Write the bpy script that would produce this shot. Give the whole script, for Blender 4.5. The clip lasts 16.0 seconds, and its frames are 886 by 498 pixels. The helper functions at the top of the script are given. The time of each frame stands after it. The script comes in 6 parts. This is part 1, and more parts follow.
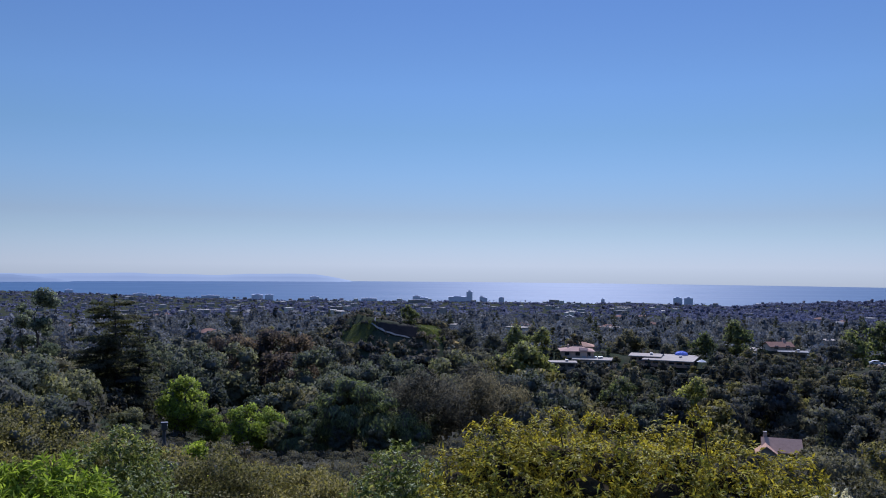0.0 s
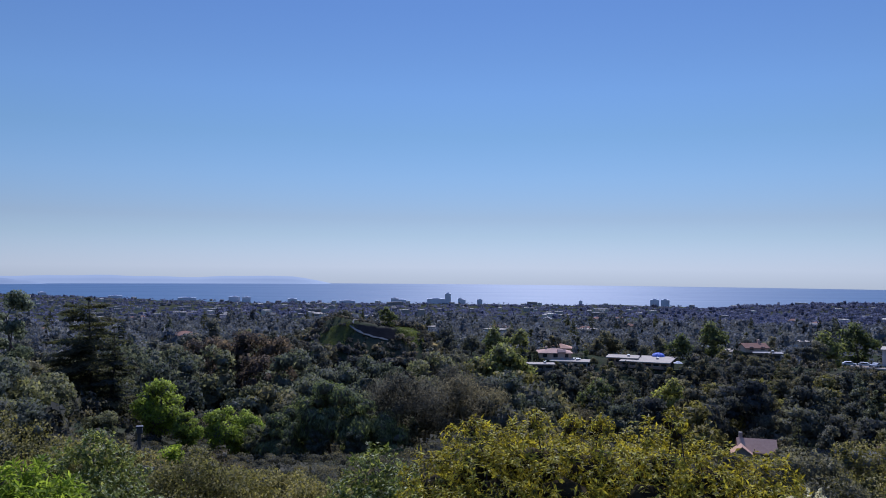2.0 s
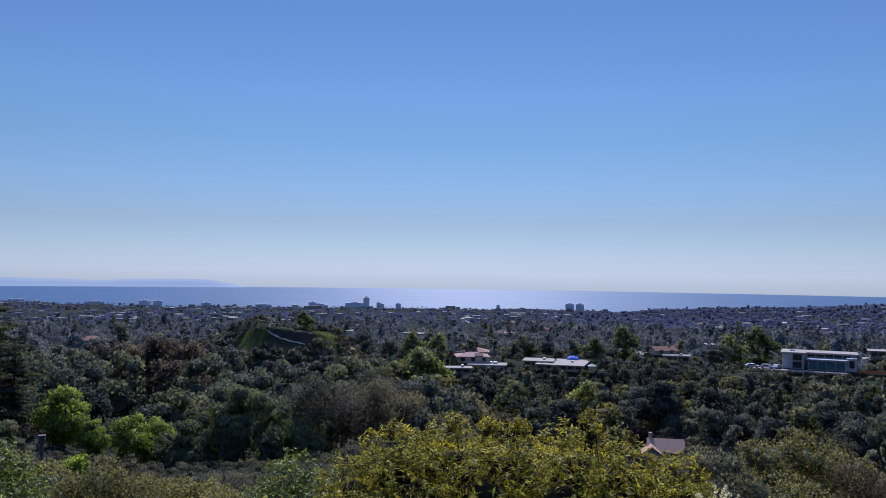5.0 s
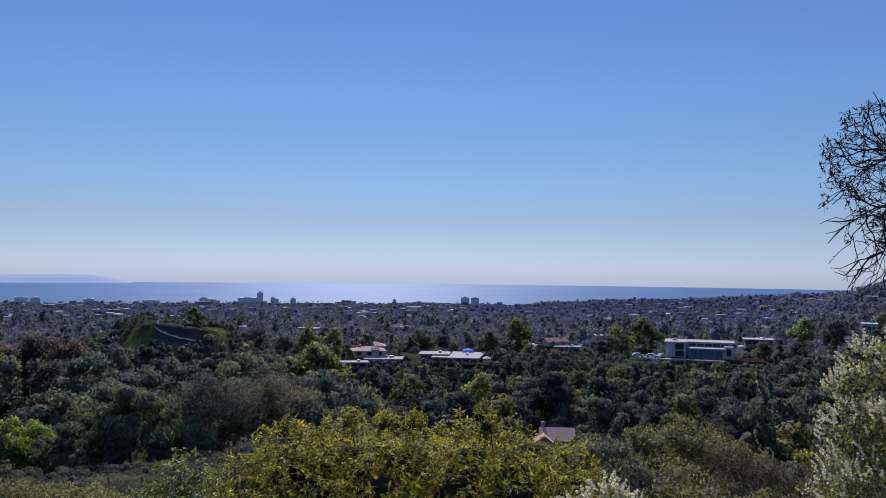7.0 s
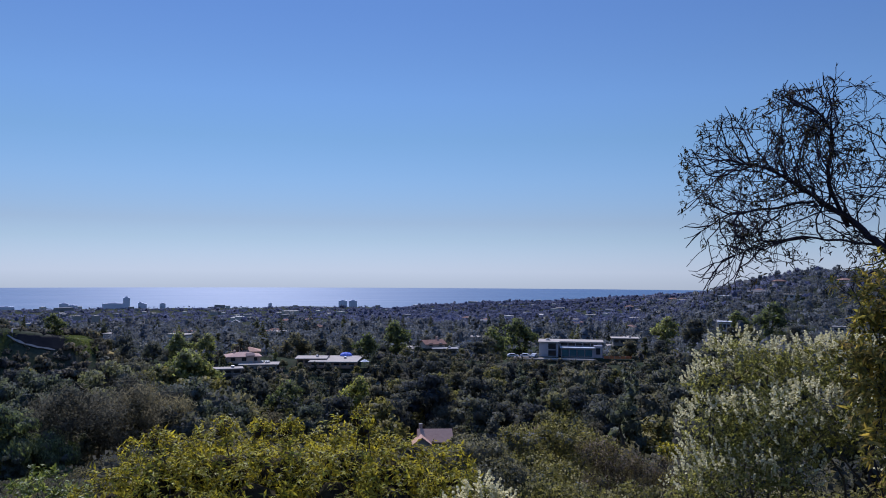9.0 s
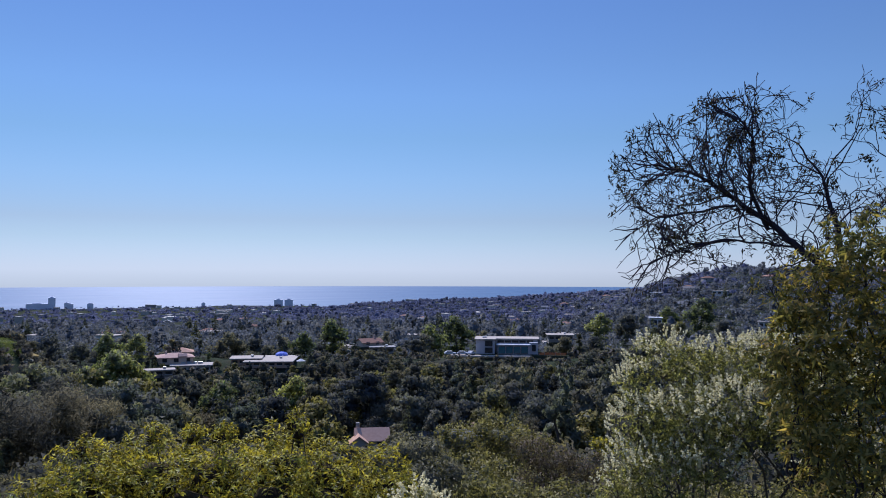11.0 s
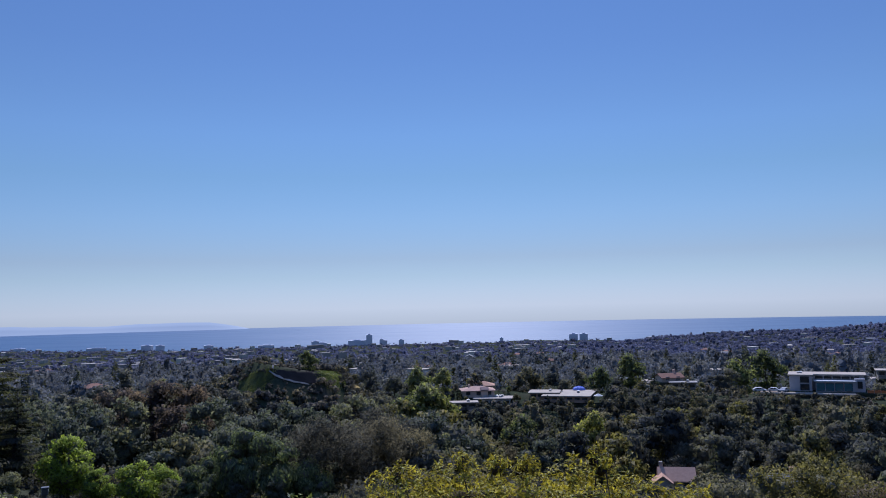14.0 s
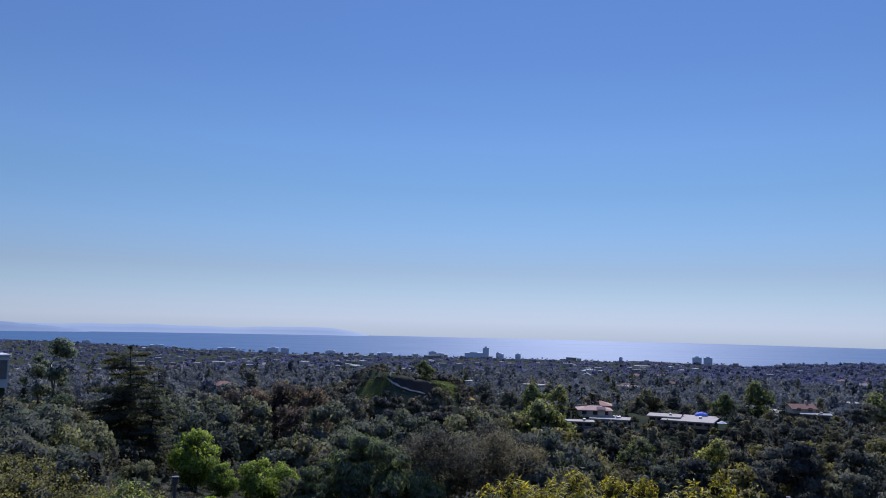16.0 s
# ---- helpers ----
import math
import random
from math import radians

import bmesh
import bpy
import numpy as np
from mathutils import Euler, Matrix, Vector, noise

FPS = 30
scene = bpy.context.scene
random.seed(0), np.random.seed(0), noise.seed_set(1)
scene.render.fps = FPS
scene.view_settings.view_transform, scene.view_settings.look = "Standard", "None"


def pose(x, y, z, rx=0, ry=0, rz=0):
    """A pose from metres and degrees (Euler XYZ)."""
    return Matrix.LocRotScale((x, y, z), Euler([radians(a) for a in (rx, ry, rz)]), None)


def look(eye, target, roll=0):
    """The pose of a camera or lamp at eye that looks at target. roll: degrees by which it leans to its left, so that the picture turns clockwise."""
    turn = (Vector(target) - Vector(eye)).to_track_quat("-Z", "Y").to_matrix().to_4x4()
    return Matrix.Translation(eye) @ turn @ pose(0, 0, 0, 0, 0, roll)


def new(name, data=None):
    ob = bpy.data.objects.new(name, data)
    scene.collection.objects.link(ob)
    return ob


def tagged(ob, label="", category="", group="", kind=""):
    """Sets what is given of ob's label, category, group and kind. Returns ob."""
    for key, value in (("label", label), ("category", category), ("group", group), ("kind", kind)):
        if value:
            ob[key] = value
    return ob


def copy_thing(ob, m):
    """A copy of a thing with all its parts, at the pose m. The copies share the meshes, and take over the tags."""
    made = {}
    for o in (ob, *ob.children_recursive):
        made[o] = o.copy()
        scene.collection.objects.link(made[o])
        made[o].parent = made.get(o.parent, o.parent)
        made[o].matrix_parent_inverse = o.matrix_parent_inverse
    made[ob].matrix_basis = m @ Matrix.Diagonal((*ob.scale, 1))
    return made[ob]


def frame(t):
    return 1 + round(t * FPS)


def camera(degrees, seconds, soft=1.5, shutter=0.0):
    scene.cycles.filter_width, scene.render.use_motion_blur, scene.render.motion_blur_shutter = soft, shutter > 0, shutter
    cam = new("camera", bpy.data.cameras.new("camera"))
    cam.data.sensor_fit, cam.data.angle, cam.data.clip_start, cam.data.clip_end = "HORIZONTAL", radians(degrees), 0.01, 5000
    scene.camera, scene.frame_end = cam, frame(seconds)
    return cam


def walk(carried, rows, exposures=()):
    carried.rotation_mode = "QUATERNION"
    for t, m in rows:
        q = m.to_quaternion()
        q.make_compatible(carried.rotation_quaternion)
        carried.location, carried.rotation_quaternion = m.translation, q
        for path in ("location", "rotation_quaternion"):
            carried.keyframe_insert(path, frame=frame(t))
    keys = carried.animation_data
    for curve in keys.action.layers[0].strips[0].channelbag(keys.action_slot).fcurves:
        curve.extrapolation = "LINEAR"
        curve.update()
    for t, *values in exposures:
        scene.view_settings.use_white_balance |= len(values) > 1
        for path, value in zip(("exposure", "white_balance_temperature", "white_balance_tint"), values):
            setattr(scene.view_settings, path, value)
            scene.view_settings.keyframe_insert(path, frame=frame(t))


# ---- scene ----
EYE = 1.6
cam = camera(57.43, 16.0, soft=1.0)
# seconds, yaw, pitch, roll (degrees), shift of the eye (metres)
ROWS = [
    (0, 0.000, 1.155, 0.469, 0.000, -0.000, -0.000),
    (0.5, -0.179, 1.140, 0.412, 0.002, 0.001, -0.003),
    (1, -0.418, 1.101, 0.446, 0.003, 0.012, 0.000),
    (1.5, -0.706, 1.162, 0.450, 0.006, 0.019, 0.000),
    (2, -1.525, 1.314, 0.466, 0.005, 0.014, 0.001),
    (2.5, -2.949, 1.490, 0.591, 0.001, 0.011, 0.003),
    (3, -3.716, 1.616, 0.467, 0.000, 0.004, -0.001),
    (5.5, -8.761, 1.588, 0.817, -0.012, 0.004, 0.000),
    (6, -10.551, 1.405, 0.777, -0.012, 0.004, -0.004),
    (6.5, -12.487, 1.215, 0.741, 0.001, 0.037, -0.013),
    (7, -14.599, 1.321, 0.593, -0.001, 0.038, -0.010),
    (7.5, -15.740, 1.449, 0.611, -0.005, 0.032, -0.005),
    (8, -17.969, 1.636, 0.058, -0.007, 0.021, 0.001),
    (8.5, -21.807, 1.596, 0.116, -0.008, 0.018, 0.003),
    (9, -23.224, 1.597, 0.336, -0.005, 0.009, 0.003),
    (9.2, -24.965, 1.625, 0.355, -0.001, 0.015, 0.005),
    (10.2, -30.3, 1.55, -0.05, -0.016, -0.045, 0.025),
    (11.3, -24.028, 1.469, -0.131, -0.011, -0.047, 0.050),
    (11.5, -20.749, 1.620, -0.529, -0.011, -0.059, 0.048),
    (12, -17.219, 2.929, -0.834, -0.015, -0.071, 0.052),
    (12.5, -15.498, 3.121, -1.119, -0.011, -0.094, 0.049),
    (13, -12.069, 3.302, -1.222, -0.002, -0.089, 0.046),
    (13.5, -9.987, 3.672, -1.053, 0.004, 0.012, 0.034),
    (14, -7.222, 4.088, -1.300, 0.007, 0.069, 0.022),
    (14.5, -3.413, 4.746, -1.141, 0.003, 0.105, 0.020),
    (15, -2.249, 4.827, -0.047, 0.010, 0.108, 0.016),
    (15.5, -0.522, 4.969, 0.468, 0.009, 0.096, 0.012),
    (16, 1.268, 5.044, 1.272, 0.009, 0.096, 0.010),
]
walk(cam, [(t, pose(x, y, EYE + z, 90 + pitch, 0, yaw) @ pose(0, 0, 0, 0, 0, roll))
           for t, yaw, pitch, roll, x, y, z in ROWS], exposures=[(0.0, 0.75, 5300, 22), (9.4, 0.75, 5300, 22), (11.2, 0.93, 5300, 22), (11.6, 0.92, 5300, 22), (12.2, 0.76, 5300, 22), (16.0, 0.76, 5300, 22)])

# ---- daylight ----
# sky tint at each height (sine of the elevation): sea haze low, unseen top raised as fill light
SKY_TINT = [(0.0, (0.231, 0.326, 0.595)), (0.039, (0.204, 0.267, 0.416)), (0.06, (0.199, 0.238, 0.348)), (0.109, (0.204, 0.247, 0.331)), (0.16, (0.201, 0.244, 0.298)), (0.21, (0.213, 0.251, 0.309)),
        (0.25, (0.211, 0.244, 0.298)), (0.306, (0.209, 0.238, 0.295)), (0.4, (0.219, 0.244, 0.298)), (0.7, (0.62, 0.67, 0.83)), (1.0, (0.84, 0.88, 1.06))]
SUN_AZ, SUN_EL = radians(9), radians(39)
world = bpy.data.worlds.new("sky")
scene.world = world
world.use_nodes = True
wn = world.node_tree.nodes
sky = wn.new("ShaderNodeTexSky")
sky.sky_type = "NISHITA"
sky.sun_disc = False
sky.sun_elevation, sky.sun_rotation = SUN_EL, SUN_AZ
sky.altitude, sky.air_density, sky.dust_density, sky.ozone_density = 100, 1.5, 0.0, 3.0
wn["Background"].inputs["Strength"].default_value = 0.12
# sea haze: the sky's colour pales and cools towards the horizon
wl = world.node_tree.links
way = wn.new("ShaderNodeTexCoord")
split = wn.new("ShaderNodeSeparateXYZ")
haze = wn.new("ShaderNodeValToRGB")
while len(haze.color_ramp.elements) < len(SKY_TINT):
    haze.color_ramp.elements.new(0.5)
for el_, (at_, col_) in zip(haze.color_ramp.elements, SKY_TINT):
    el_.position, el_.color = at_, (*col_, 1)
tint = wn.new("ShaderNodeMix")
tint.data_type, tint.blend_type = "RGBA", "MULTIPLY"
tint.inputs["Factor"].default_value = 1.0
wl.new(way.outputs["Generated"], split.inputs["Vector"])
wl.new(split.outputs["Z"], haze.inputs["Fac"])
wl.new(sky.outputs["Color"], tint.inputs["A"])
wl.new(haze.outputs["Color"], tint.inputs["B"])
wl.new(tint.outputs["Result"], wn["Background"].inputs["Color"])
sun = new("sun", bpy.data.lights.new("sun", "SUN"))
sun.data.energy, sun.data.angle, sun.data.color = 3.5, radians(0.6), (1.0, 0.95, 0.87)
sun_dir = Vector((math.sin(SUN_AZ) * math.cos(SUN_EL), math.cos(SUN_AZ) * math.cos(SUN_EL), math.sin(SUN_EL)))
sun.matrix_world = look((0, 0, 80), Vector((0, 0, 80)) - sun_dir)

rng = np.random.default_rng(7)


# ---- materials ----
def material(name):
    m = bpy.data.materials.new(name)
    m.use_nodes = True
    return m, m.node_tree.nodes, m.node_tree.links, m.node_tree.nodes["Principled BSDF"]


def ramp(nodes, stops):
    r = nodes.new("ShaderNodeValToRGB")
    e = r.color_ramp.elements
    while len(e) < len(stops):
        e.new(0.5)
    for el, (p, c) in zip(e, stops):
        el.position, el.color = p, (*c, 1)
    return r


def noise_node(nodes, links, scale, detail=4, coord="Object"):
    tc = nodes.new("ShaderNodeTexCoord")
    n = nodes.new("ShaderNodeTexNoise")
    n.inputs["Scale"].default_value, n.inputs["Detail"].default_value = scale, detail
    links.new(tc.outputs[coord], n.inputs["Vector"])
    return n


def mixed(nodes, links, a, b, fac, mode="MIX"):
    m = nodes.new("ShaderNodeMix")
    m.data_type, m.blend_type = "RGBA", mode
    for sock, v in ((m.inputs["Factor"], fac), (m.inputs["A"], a), (m.inputs["B"], b)):
        if hasattr(v, "is_output"):
            links.new(v, sock)
        elif isinstance(v, tuple):
            sock.default_value = (*v, 1)
        else:
            sock.default_value = v
    return m.outputs["Result"]


def leaf_material(name, dark, mid, light, through_light=0.35, patch=0.0, rough=0.7, gloss=0.04, glow=(1.15, 1.25, 0.6), vary=1.0):
    """Leaves: every leaf its own shade, each plant its own cast, some light passing through."""
    m, n, l, p = material(name)
    geo = n.new("ShaderNodeNewGeometry")
    info = n.new("ShaderNodeObjectInfo")
    r = ramp(n, [(0.0, dark), (0.55, mid), (1.0, light)])
    l.new(geo.outputs["Random Per Island"], r.inputs["Fac"])
    cast = ramp(n, [(0.0, (0.6, 0.64, 0.72)), (0.5, (1, 1, 1)), (0.85, (1.35, 1.25, 1.0)), (1.0, (1.6, 1.45, 0.95))])
    if patch:
        pn = noise_node(n, l, patch, 2)
        sharp = n.new("ShaderNodeMapRange")
        sharp.inputs["From Min"].default_value, sharp.inputs["From Max"].default_value = 0.35, 0.65
        l.new(pn.outputs["Fac"], sharp.inputs["Value"])
        l.new(sharp.outputs["Result"], cast.inputs["Fac"])
    else:
        l.new(info.outputs["Random"], cast.inputs["Fac"])
    col = mixed(n, l, r.outputs["Color"], cast.outputs["Color"], vary, "MULTIPLY")
    l.new(col, p.inputs["Base Color"])
    p.inputs["Roughness"].default_value = rough
    p.inputs["Specular IOR Level"].default_value = gloss
    if through_light:
        tr = n.new("ShaderNodeBsdfTranslucent")
        warm = mixed(n, l, col, glow, 1.0, "MULTIPLY")
        l.new(warm, tr.inputs["Color"])
        mx = n.new("ShaderNodeMixShader")
        mx.inputs["Fac"].default_value = through_light
        l.new(p.outputs["BSDF"], mx.inputs[1])
        l.new(tr.outputs["BSDF"], mx.inputs[2])
        l.new(mx.outputs["Shader"], n["Material Output"].inputs["Surface"])
    return m


def plain_material(name, a, b, scale=3.0, rough=0.7, bump=0.15, per_object=0.0, metal=0.0):
    """Two tones mixed by coarse and fine noise, with fine relief."""
    m, n, l, p = material(name)
    big, fine = noise_node(n, l, scale, 3), noise_node(n, l, scale * 9, 6)
    f = n.new("ShaderNodeMath")
    f.operation = "MULTIPLY_ADD"
    f.inputs[1].default_value = 0.5
    l.new(fine.outputs["Fac"], f.inputs[0])
    half = n.new("ShaderNodeMath")
    half.operation = "MULTIPLY"
    half.inputs[1].default_value = 0.5
    l.new(big.outputs["Fac"], half.inputs[0])
    l.new(half.outputs[0], f.inputs[2])
    r = ramp(n, [(0.3, a), (0.7, b)])
    l.new(f.outputs[0], r.inputs["Fac"])
    col = r.outputs["Color"]
    if per_object:
        info = n.new("ShaderNodeObjectInfo")
        tone = ramp(n, [(0.0, (1 - per_object,) * 3), (0.5, (1, 1 - per_object * 0.2, 1 - per_object * 0.4)), (1.0, (1, 1, 1))])
        l.new(info.outputs["Random"], tone.inputs["Fac"])
        col = mixed(n, l, col, tone.outputs["Color"], 1.0, "MULTIPLY")
    l.new(col, p.inputs["Base Color"])
    p.inputs["Roughness"].default_value, p.inputs["Metallic"].default_value = rough, metal
    p.inputs["Specular IOR Level"].default_value = 0.5 if rough < 0.6 else 0.1 if rough < 0.85 else 0.0
    if bump:
        b2 = n.new("ShaderNodeBump")
        b2.inputs["Strength"].default_value = bump
        l.new(fine.outputs["Fac"], b2.inputs["Height"])
        l.new(b2.outputs["Normal"], p.inputs["Normal"])
    return m


def glass_material(name, tint, rough=0.06):
    m, n, l, p = material(name)
    p.inputs["Base Color"].default_value = (*tint, 1)
    p.inputs["Roughness"].default_value, p.inputs["Specular IOR Level"].default_value = rough, 0.8
    return m


M_OAK = leaf_material("oak_leaves", (0.075, 0.08, 0.068), (0.108, 0.11, 0.088), (0.15, 0.145, 0.108), 0.5, glow=(1.2, 1.15, 0.75))
M_OAK_FAR = leaf_material("mixed_leaves", (0.078, 0.076, 0.076), (0.122, 0.116, 0.106), (0.183, 0.163, 0.142), 0.5, 0.11, glow=(1.2, 1.15, 0.8), gloss=0.0)
M_EUC = leaf_material("eucalyptus_leaves", (0.083, 0.088, 0.081), (0.133, 0.138, 0.122), (0.209, 0.194, 0.167), 0.5, glow=(1.15, 1.1, 0.75), gloss=0.0)
M_PINE = leaf_material("conifer_needles", (0.042, 0.047, 0.041), (0.072, 0.073, 0.061), (0.104, 0.098, 0.076), 0.45)
M_BRIGHT = leaf_material("fresh_leaves", (0.11, 0.14, 0.031), (0.213, 0.26, 0.049), (0.332, 0.375, 0.081), 0.48, vary=0.25)
# scrub leaf colour lowered to include the shade beneath the trees
M_SCRUB = leaf_material("shaded_scrub_leaves", (0.056, 0.056, 0.049), (0.084, 0.081, 0.066), (0.119, 0.112, 0.084), 0.45, 0.2, glow=(1.2, 1.15, 0.75), gloss=0.0)
M_GUM = leaf_material("gum_leaves", (0.091, 0.111, 0.077), (0.174, 0.196, 0.127), (0.286, 0.297, 0.194), 0.5, glow=(1.15, 1.15, 0.75))
M_FIR = leaf_material("deep_green_leaves", (0.075, 0.085, 0.07), (0.115, 0.125, 0.092), (0.172, 0.178, 0.125), 0.5, glow=(1.15, 1.15, 0.75))
M_TUFT = leaf_material("pine_tufts", (0.06, 0.075, 0.05), (0.11, 0.128, 0.075), (0.2, 0.215, 0.12), 0.45)
M_RUST = leaf_material("rusty_leaves", (0.085, 0.074, 0.066), (0.125, 0.104, 0.09), (0.17, 0.14, 0.115), 0.5, glow=(1.2, 1.1, 0.8), gloss=0.0)
# oak leaf tones darkened to carry the shade of the canyon slope
M_SLOPE = leaf_material("shaded_slope_leaves", (0.072, 0.076, 0.072), (0.095, 0.096, 0.088), (0.126, 0.122, 0.104), 0.5, glow=(1.2, 1.15, 0.75), gloss=0.0)
M_SPRING = leaf_material("spring_leaves", (0.091, 0.101, 0.048), (0.177, 0.183, 0.085), (0.29, 0.28, 0.128), 0.5)
M_SHRUB = leaf_material("olive_shrub_leaves", (0.08, 0.076, 0.032), (0.157, 0.143, 0.058), (0.254, 0.223, 0.094), 0.45, glow=(1.15, 1.15, 0.65), vary=0.5)
M_YELLOW = leaf_material("yellow_green_leaves", (0.056, 0.051, 0.015), (0.302, 0.26, 0.037), (0.625, 0.55, 0.075), 0.34, rough=0.5, gloss=0.05, glow=(1.32, 1.22, 0.5), vary=0.1)
M_GLOSSY = leaf_material("glossy_green_leaves", (0.062, 0.08, 0.023), (0.191, 0.217, 0.055), (0.408, 0.408, 0.142), 0.42, rough=0.5, gloss=0.14, glow=(1.15, 1.15, 0.7), vary=0.2)
M_LIME = leaf_material("lime_leaves", (0.121, 0.16, 0.022), (0.268, 0.323, 0.037), (0.421, 0.466, 0.073), 0.45, vary=0.25)
M_BROWNLEAF = leaf_material("yellow_brown_leaves", (0.097, 0.088, 0.037), (0.252, 0.209, 0.065), (0.505, 0.328, 0.092), 0.5, vary=0.2)
M_DRY = leaf_material("withered_leaves", (0.02, 0.018, 0.014), (0.05, 0.04, 0.03), (0.1, 0.08, 0.06), 0.15)
M_WHITELEAF = leaf_material("grey_green_leaves", (0.096, 0.089, 0.032), (0.255, 0.228, 0.082), (0.445, 0.379, 0.158), 0.45, vary=0.1)
M_FLOWER = leaf_material("white_blossom", (0.501, 0.466, 0.284), (0.63, 0.595, 0.384), (0.727, 0.699, 0.497), 0.45, glow=(1.05, 1.0, 0.85), vary=0.1)
M_BROWNTWIG = leaf_material("brown_twigs_leaves", (0.046, 0.035, 0.027), (0.102, 0.076, 0.057), (0.178, 0.138, 0.102), 0.4, vary=0.25)
# next two: distance haze is painted in as a bluer leaf colour
M_FAR_HAZED = leaf_material("hazed_distant_leaves", (0.098, 0.108, 0.167), (0.114, 0.122, 0.183), (0.132, 0.137, 0.198), 0.3, 0.03, glow=(1.05, 1.05, 1.0), vary=0.4, gloss=0.0)
M_HILL_HAZED = leaf_material("hazed_hillside_leaves", (0.093, 0.103, 0.117), (0.121, 0.13, 0.139), (0.156, 0.161, 0.162), 0.3, 0.07, glow=(1.1, 1.05, 0.95), vary=0.45, gloss=0.0)
M_BAREWOOD = leaf_material("bare_grey_brown_twigs", (0.066, 0.064, 0.050), (0.104, 0.100, 0.074), (0.155, 0.146, 0.106), 0.45, glow=(1.1, 1.05, 0.95), gloss=0.0)
M_GRASS = leaf_material("spring_grass", (0.067, 0.082, 0.035), (0.112, 0.126, 0.058), (0.168, 0.165, 0.088), 0.4, 0.3, vary=0.6)


def mass_material(name, stops, scale, bump):
    """Close-set foliage seen from afar: leaf clumps, gap shade painted in, at two scales, in relief."""
    m, n, l, p = material(name)
    a, c = noise_node(n, l, scale, 5), noise_node(n, l, scale * 0.16, 2)
    info = n.new("ShaderNodeObjectInfo")
    r = ramp(n, stops)
    l.new(a.outputs["Fac"], r.inputs["Fac"])
    cast = ramp(n, [(0.3, (0.7, 0.76, 0.8)), (0.7, (1.25, 1.18, 1.0))])
    l.new(c.outputs["Fac"], cast.inputs["Fac"])
    own = ramp(n, [(0.0, (0.75, 0.8, 0.85)), (1.0, (1.2, 1.15, 1.0))])
    l.new(info.outputs["Random"], own.inputs["Fac"])
    col = mixed(n, l, r.outputs["Color"], cast.outputs["Color"], 1.0, "MULTIPLY")
    l.new(mixed(n, l, col, own.outputs["Color"], 1.0, "MULTIPLY"), p.inputs["Base Color"])
    p.inputs["Roughness"].default_value, p.inputs["Specular IOR Level"].default_value = 0.9, 0.0
    bu = n.new("ShaderNodeBump")
    bu.inputs["Strength"].default_value, bu.inputs["Distance"].default_value = 0.6, bump
    l.new(a.outputs["Fac"], bu.inputs["Height"])
    l.new(bu.outputs["Normal"], p.inputs["Normal"])
    return m


M_INNER = mass_material("dense_foliage", [(0.36, (0.1, 0.1, 0.09)), (0.52, (0.14, 0.138, 0.115)), (0.68, (0.18, 0.175, 0.135))], 2.6, 0.5)
# dark twig brown that paints the shade inside the yellow bush
M_SHADE_CORE = mass_material("inner_shade", [(0.36, (0.022, 0.018, 0.013)), (0.52, (0.04, 0.033, 0.022)), (0.68, (0.065, 0.055, 0.034))], 9.0, 0.05)
M_BARK = plain_material("bark", (0.05, 0.04, 0.032), (0.13, 0.11, 0.09), 4.0, 0.9, 0.6)
M_DARKBARK = plain_material("dark_bark", (0.034, 0.028, 0.036), (0.07, 0.058, 0.066), 9.0, 0.9, 0.6)
M_WHITEWALL = plain_material("white_render", (0.448, 0.44, 0.424), (0.544, 0.536, 0.52), 0.6, 0.75, 0.05)
# the white house's shaded walls, their shade painted in as grey
M_SHADEWALL = plain_material("shaded_render", (0.416, 0.376, 0.368), (0.496, 0.456, 0.44), 0.6, 0.8, 0.05)
M_HOUSEWALL = plain_material("house_render", (0.27, 0.242, 0.213), (0.372, 0.34, 0.302), 0.6, 0.8, 0.08, 0.4)
M_CREAM = plain_material("cream_render", (0.48, 0.352, 0.264), (0.576, 0.44, 0.336), 0.6, 0.8, 0.08)
M_TERRA = plain_material("clay_roof", (0.24, 0.136, 0.096), (0.36, 0.232, 0.176), 1.2, 0.85, 0.3, 0.3)
M_PINKROOF = plain_material("pink_tile_roof", (0.368, 0.24, 0.184), (0.496, 0.352, 0.272), 1.2, 0.85, 0.3)
M_TANROOF = plain_material("tan_shake_roof", (0.396, 0.238, 0.16), (0.54, 0.346, 0.24), 1.5, 0.9, 0.3)
M_GREYROOF = plain_material("grey_roof", (0.14, 0.135, 0.13), (0.26, 0.25, 0.24), 0.7, 0.8, 0.2, 0.5)
M_PALEROOF = plain_material("pale_gravel_roof", (0.322, 0.275, 0.221), (0.46, 0.397, 0.317), 0.4, 0.9, 0.2)
# walls lightened and tinted violet to stand in for distance haze
M_CITYWALL = plain_material("city_concrete", (0.656, 0.64, 0.672), (0.72, 0.704, 0.736), 0.2, 0.8, 0.0, 0.12)
M_GLASS = glass_material("window_glass", (0.02, 0.025, 0.03))
M_TEAL = glass_material("teal_glass", (0.03, 0.12, 0.14), 0.12)
M_DARKFRAME = plain_material("dark_frame", (0.03, 0.03, 0.035), (0.06, 0.06, 0.065), 5, 0.5, 0.0)
M_METAL = plain_material("painted_metal", (0.3, 0.3, 0.31), (0.42, 0.42, 0.43), 5, 0.45, 0.05, 0, 0.6)
M_BLUE = plain_material("blue_fabric", (0.14, 0.18, 0.52), (0.25, 0.3, 0.7), 2, 0.7, 0.05)
M_PAVING = plain_material("pale_paving", (0.184, 0.167, 0.143), (0.258, 0.24, 0.211), 0.5, 0.85, 0.1)
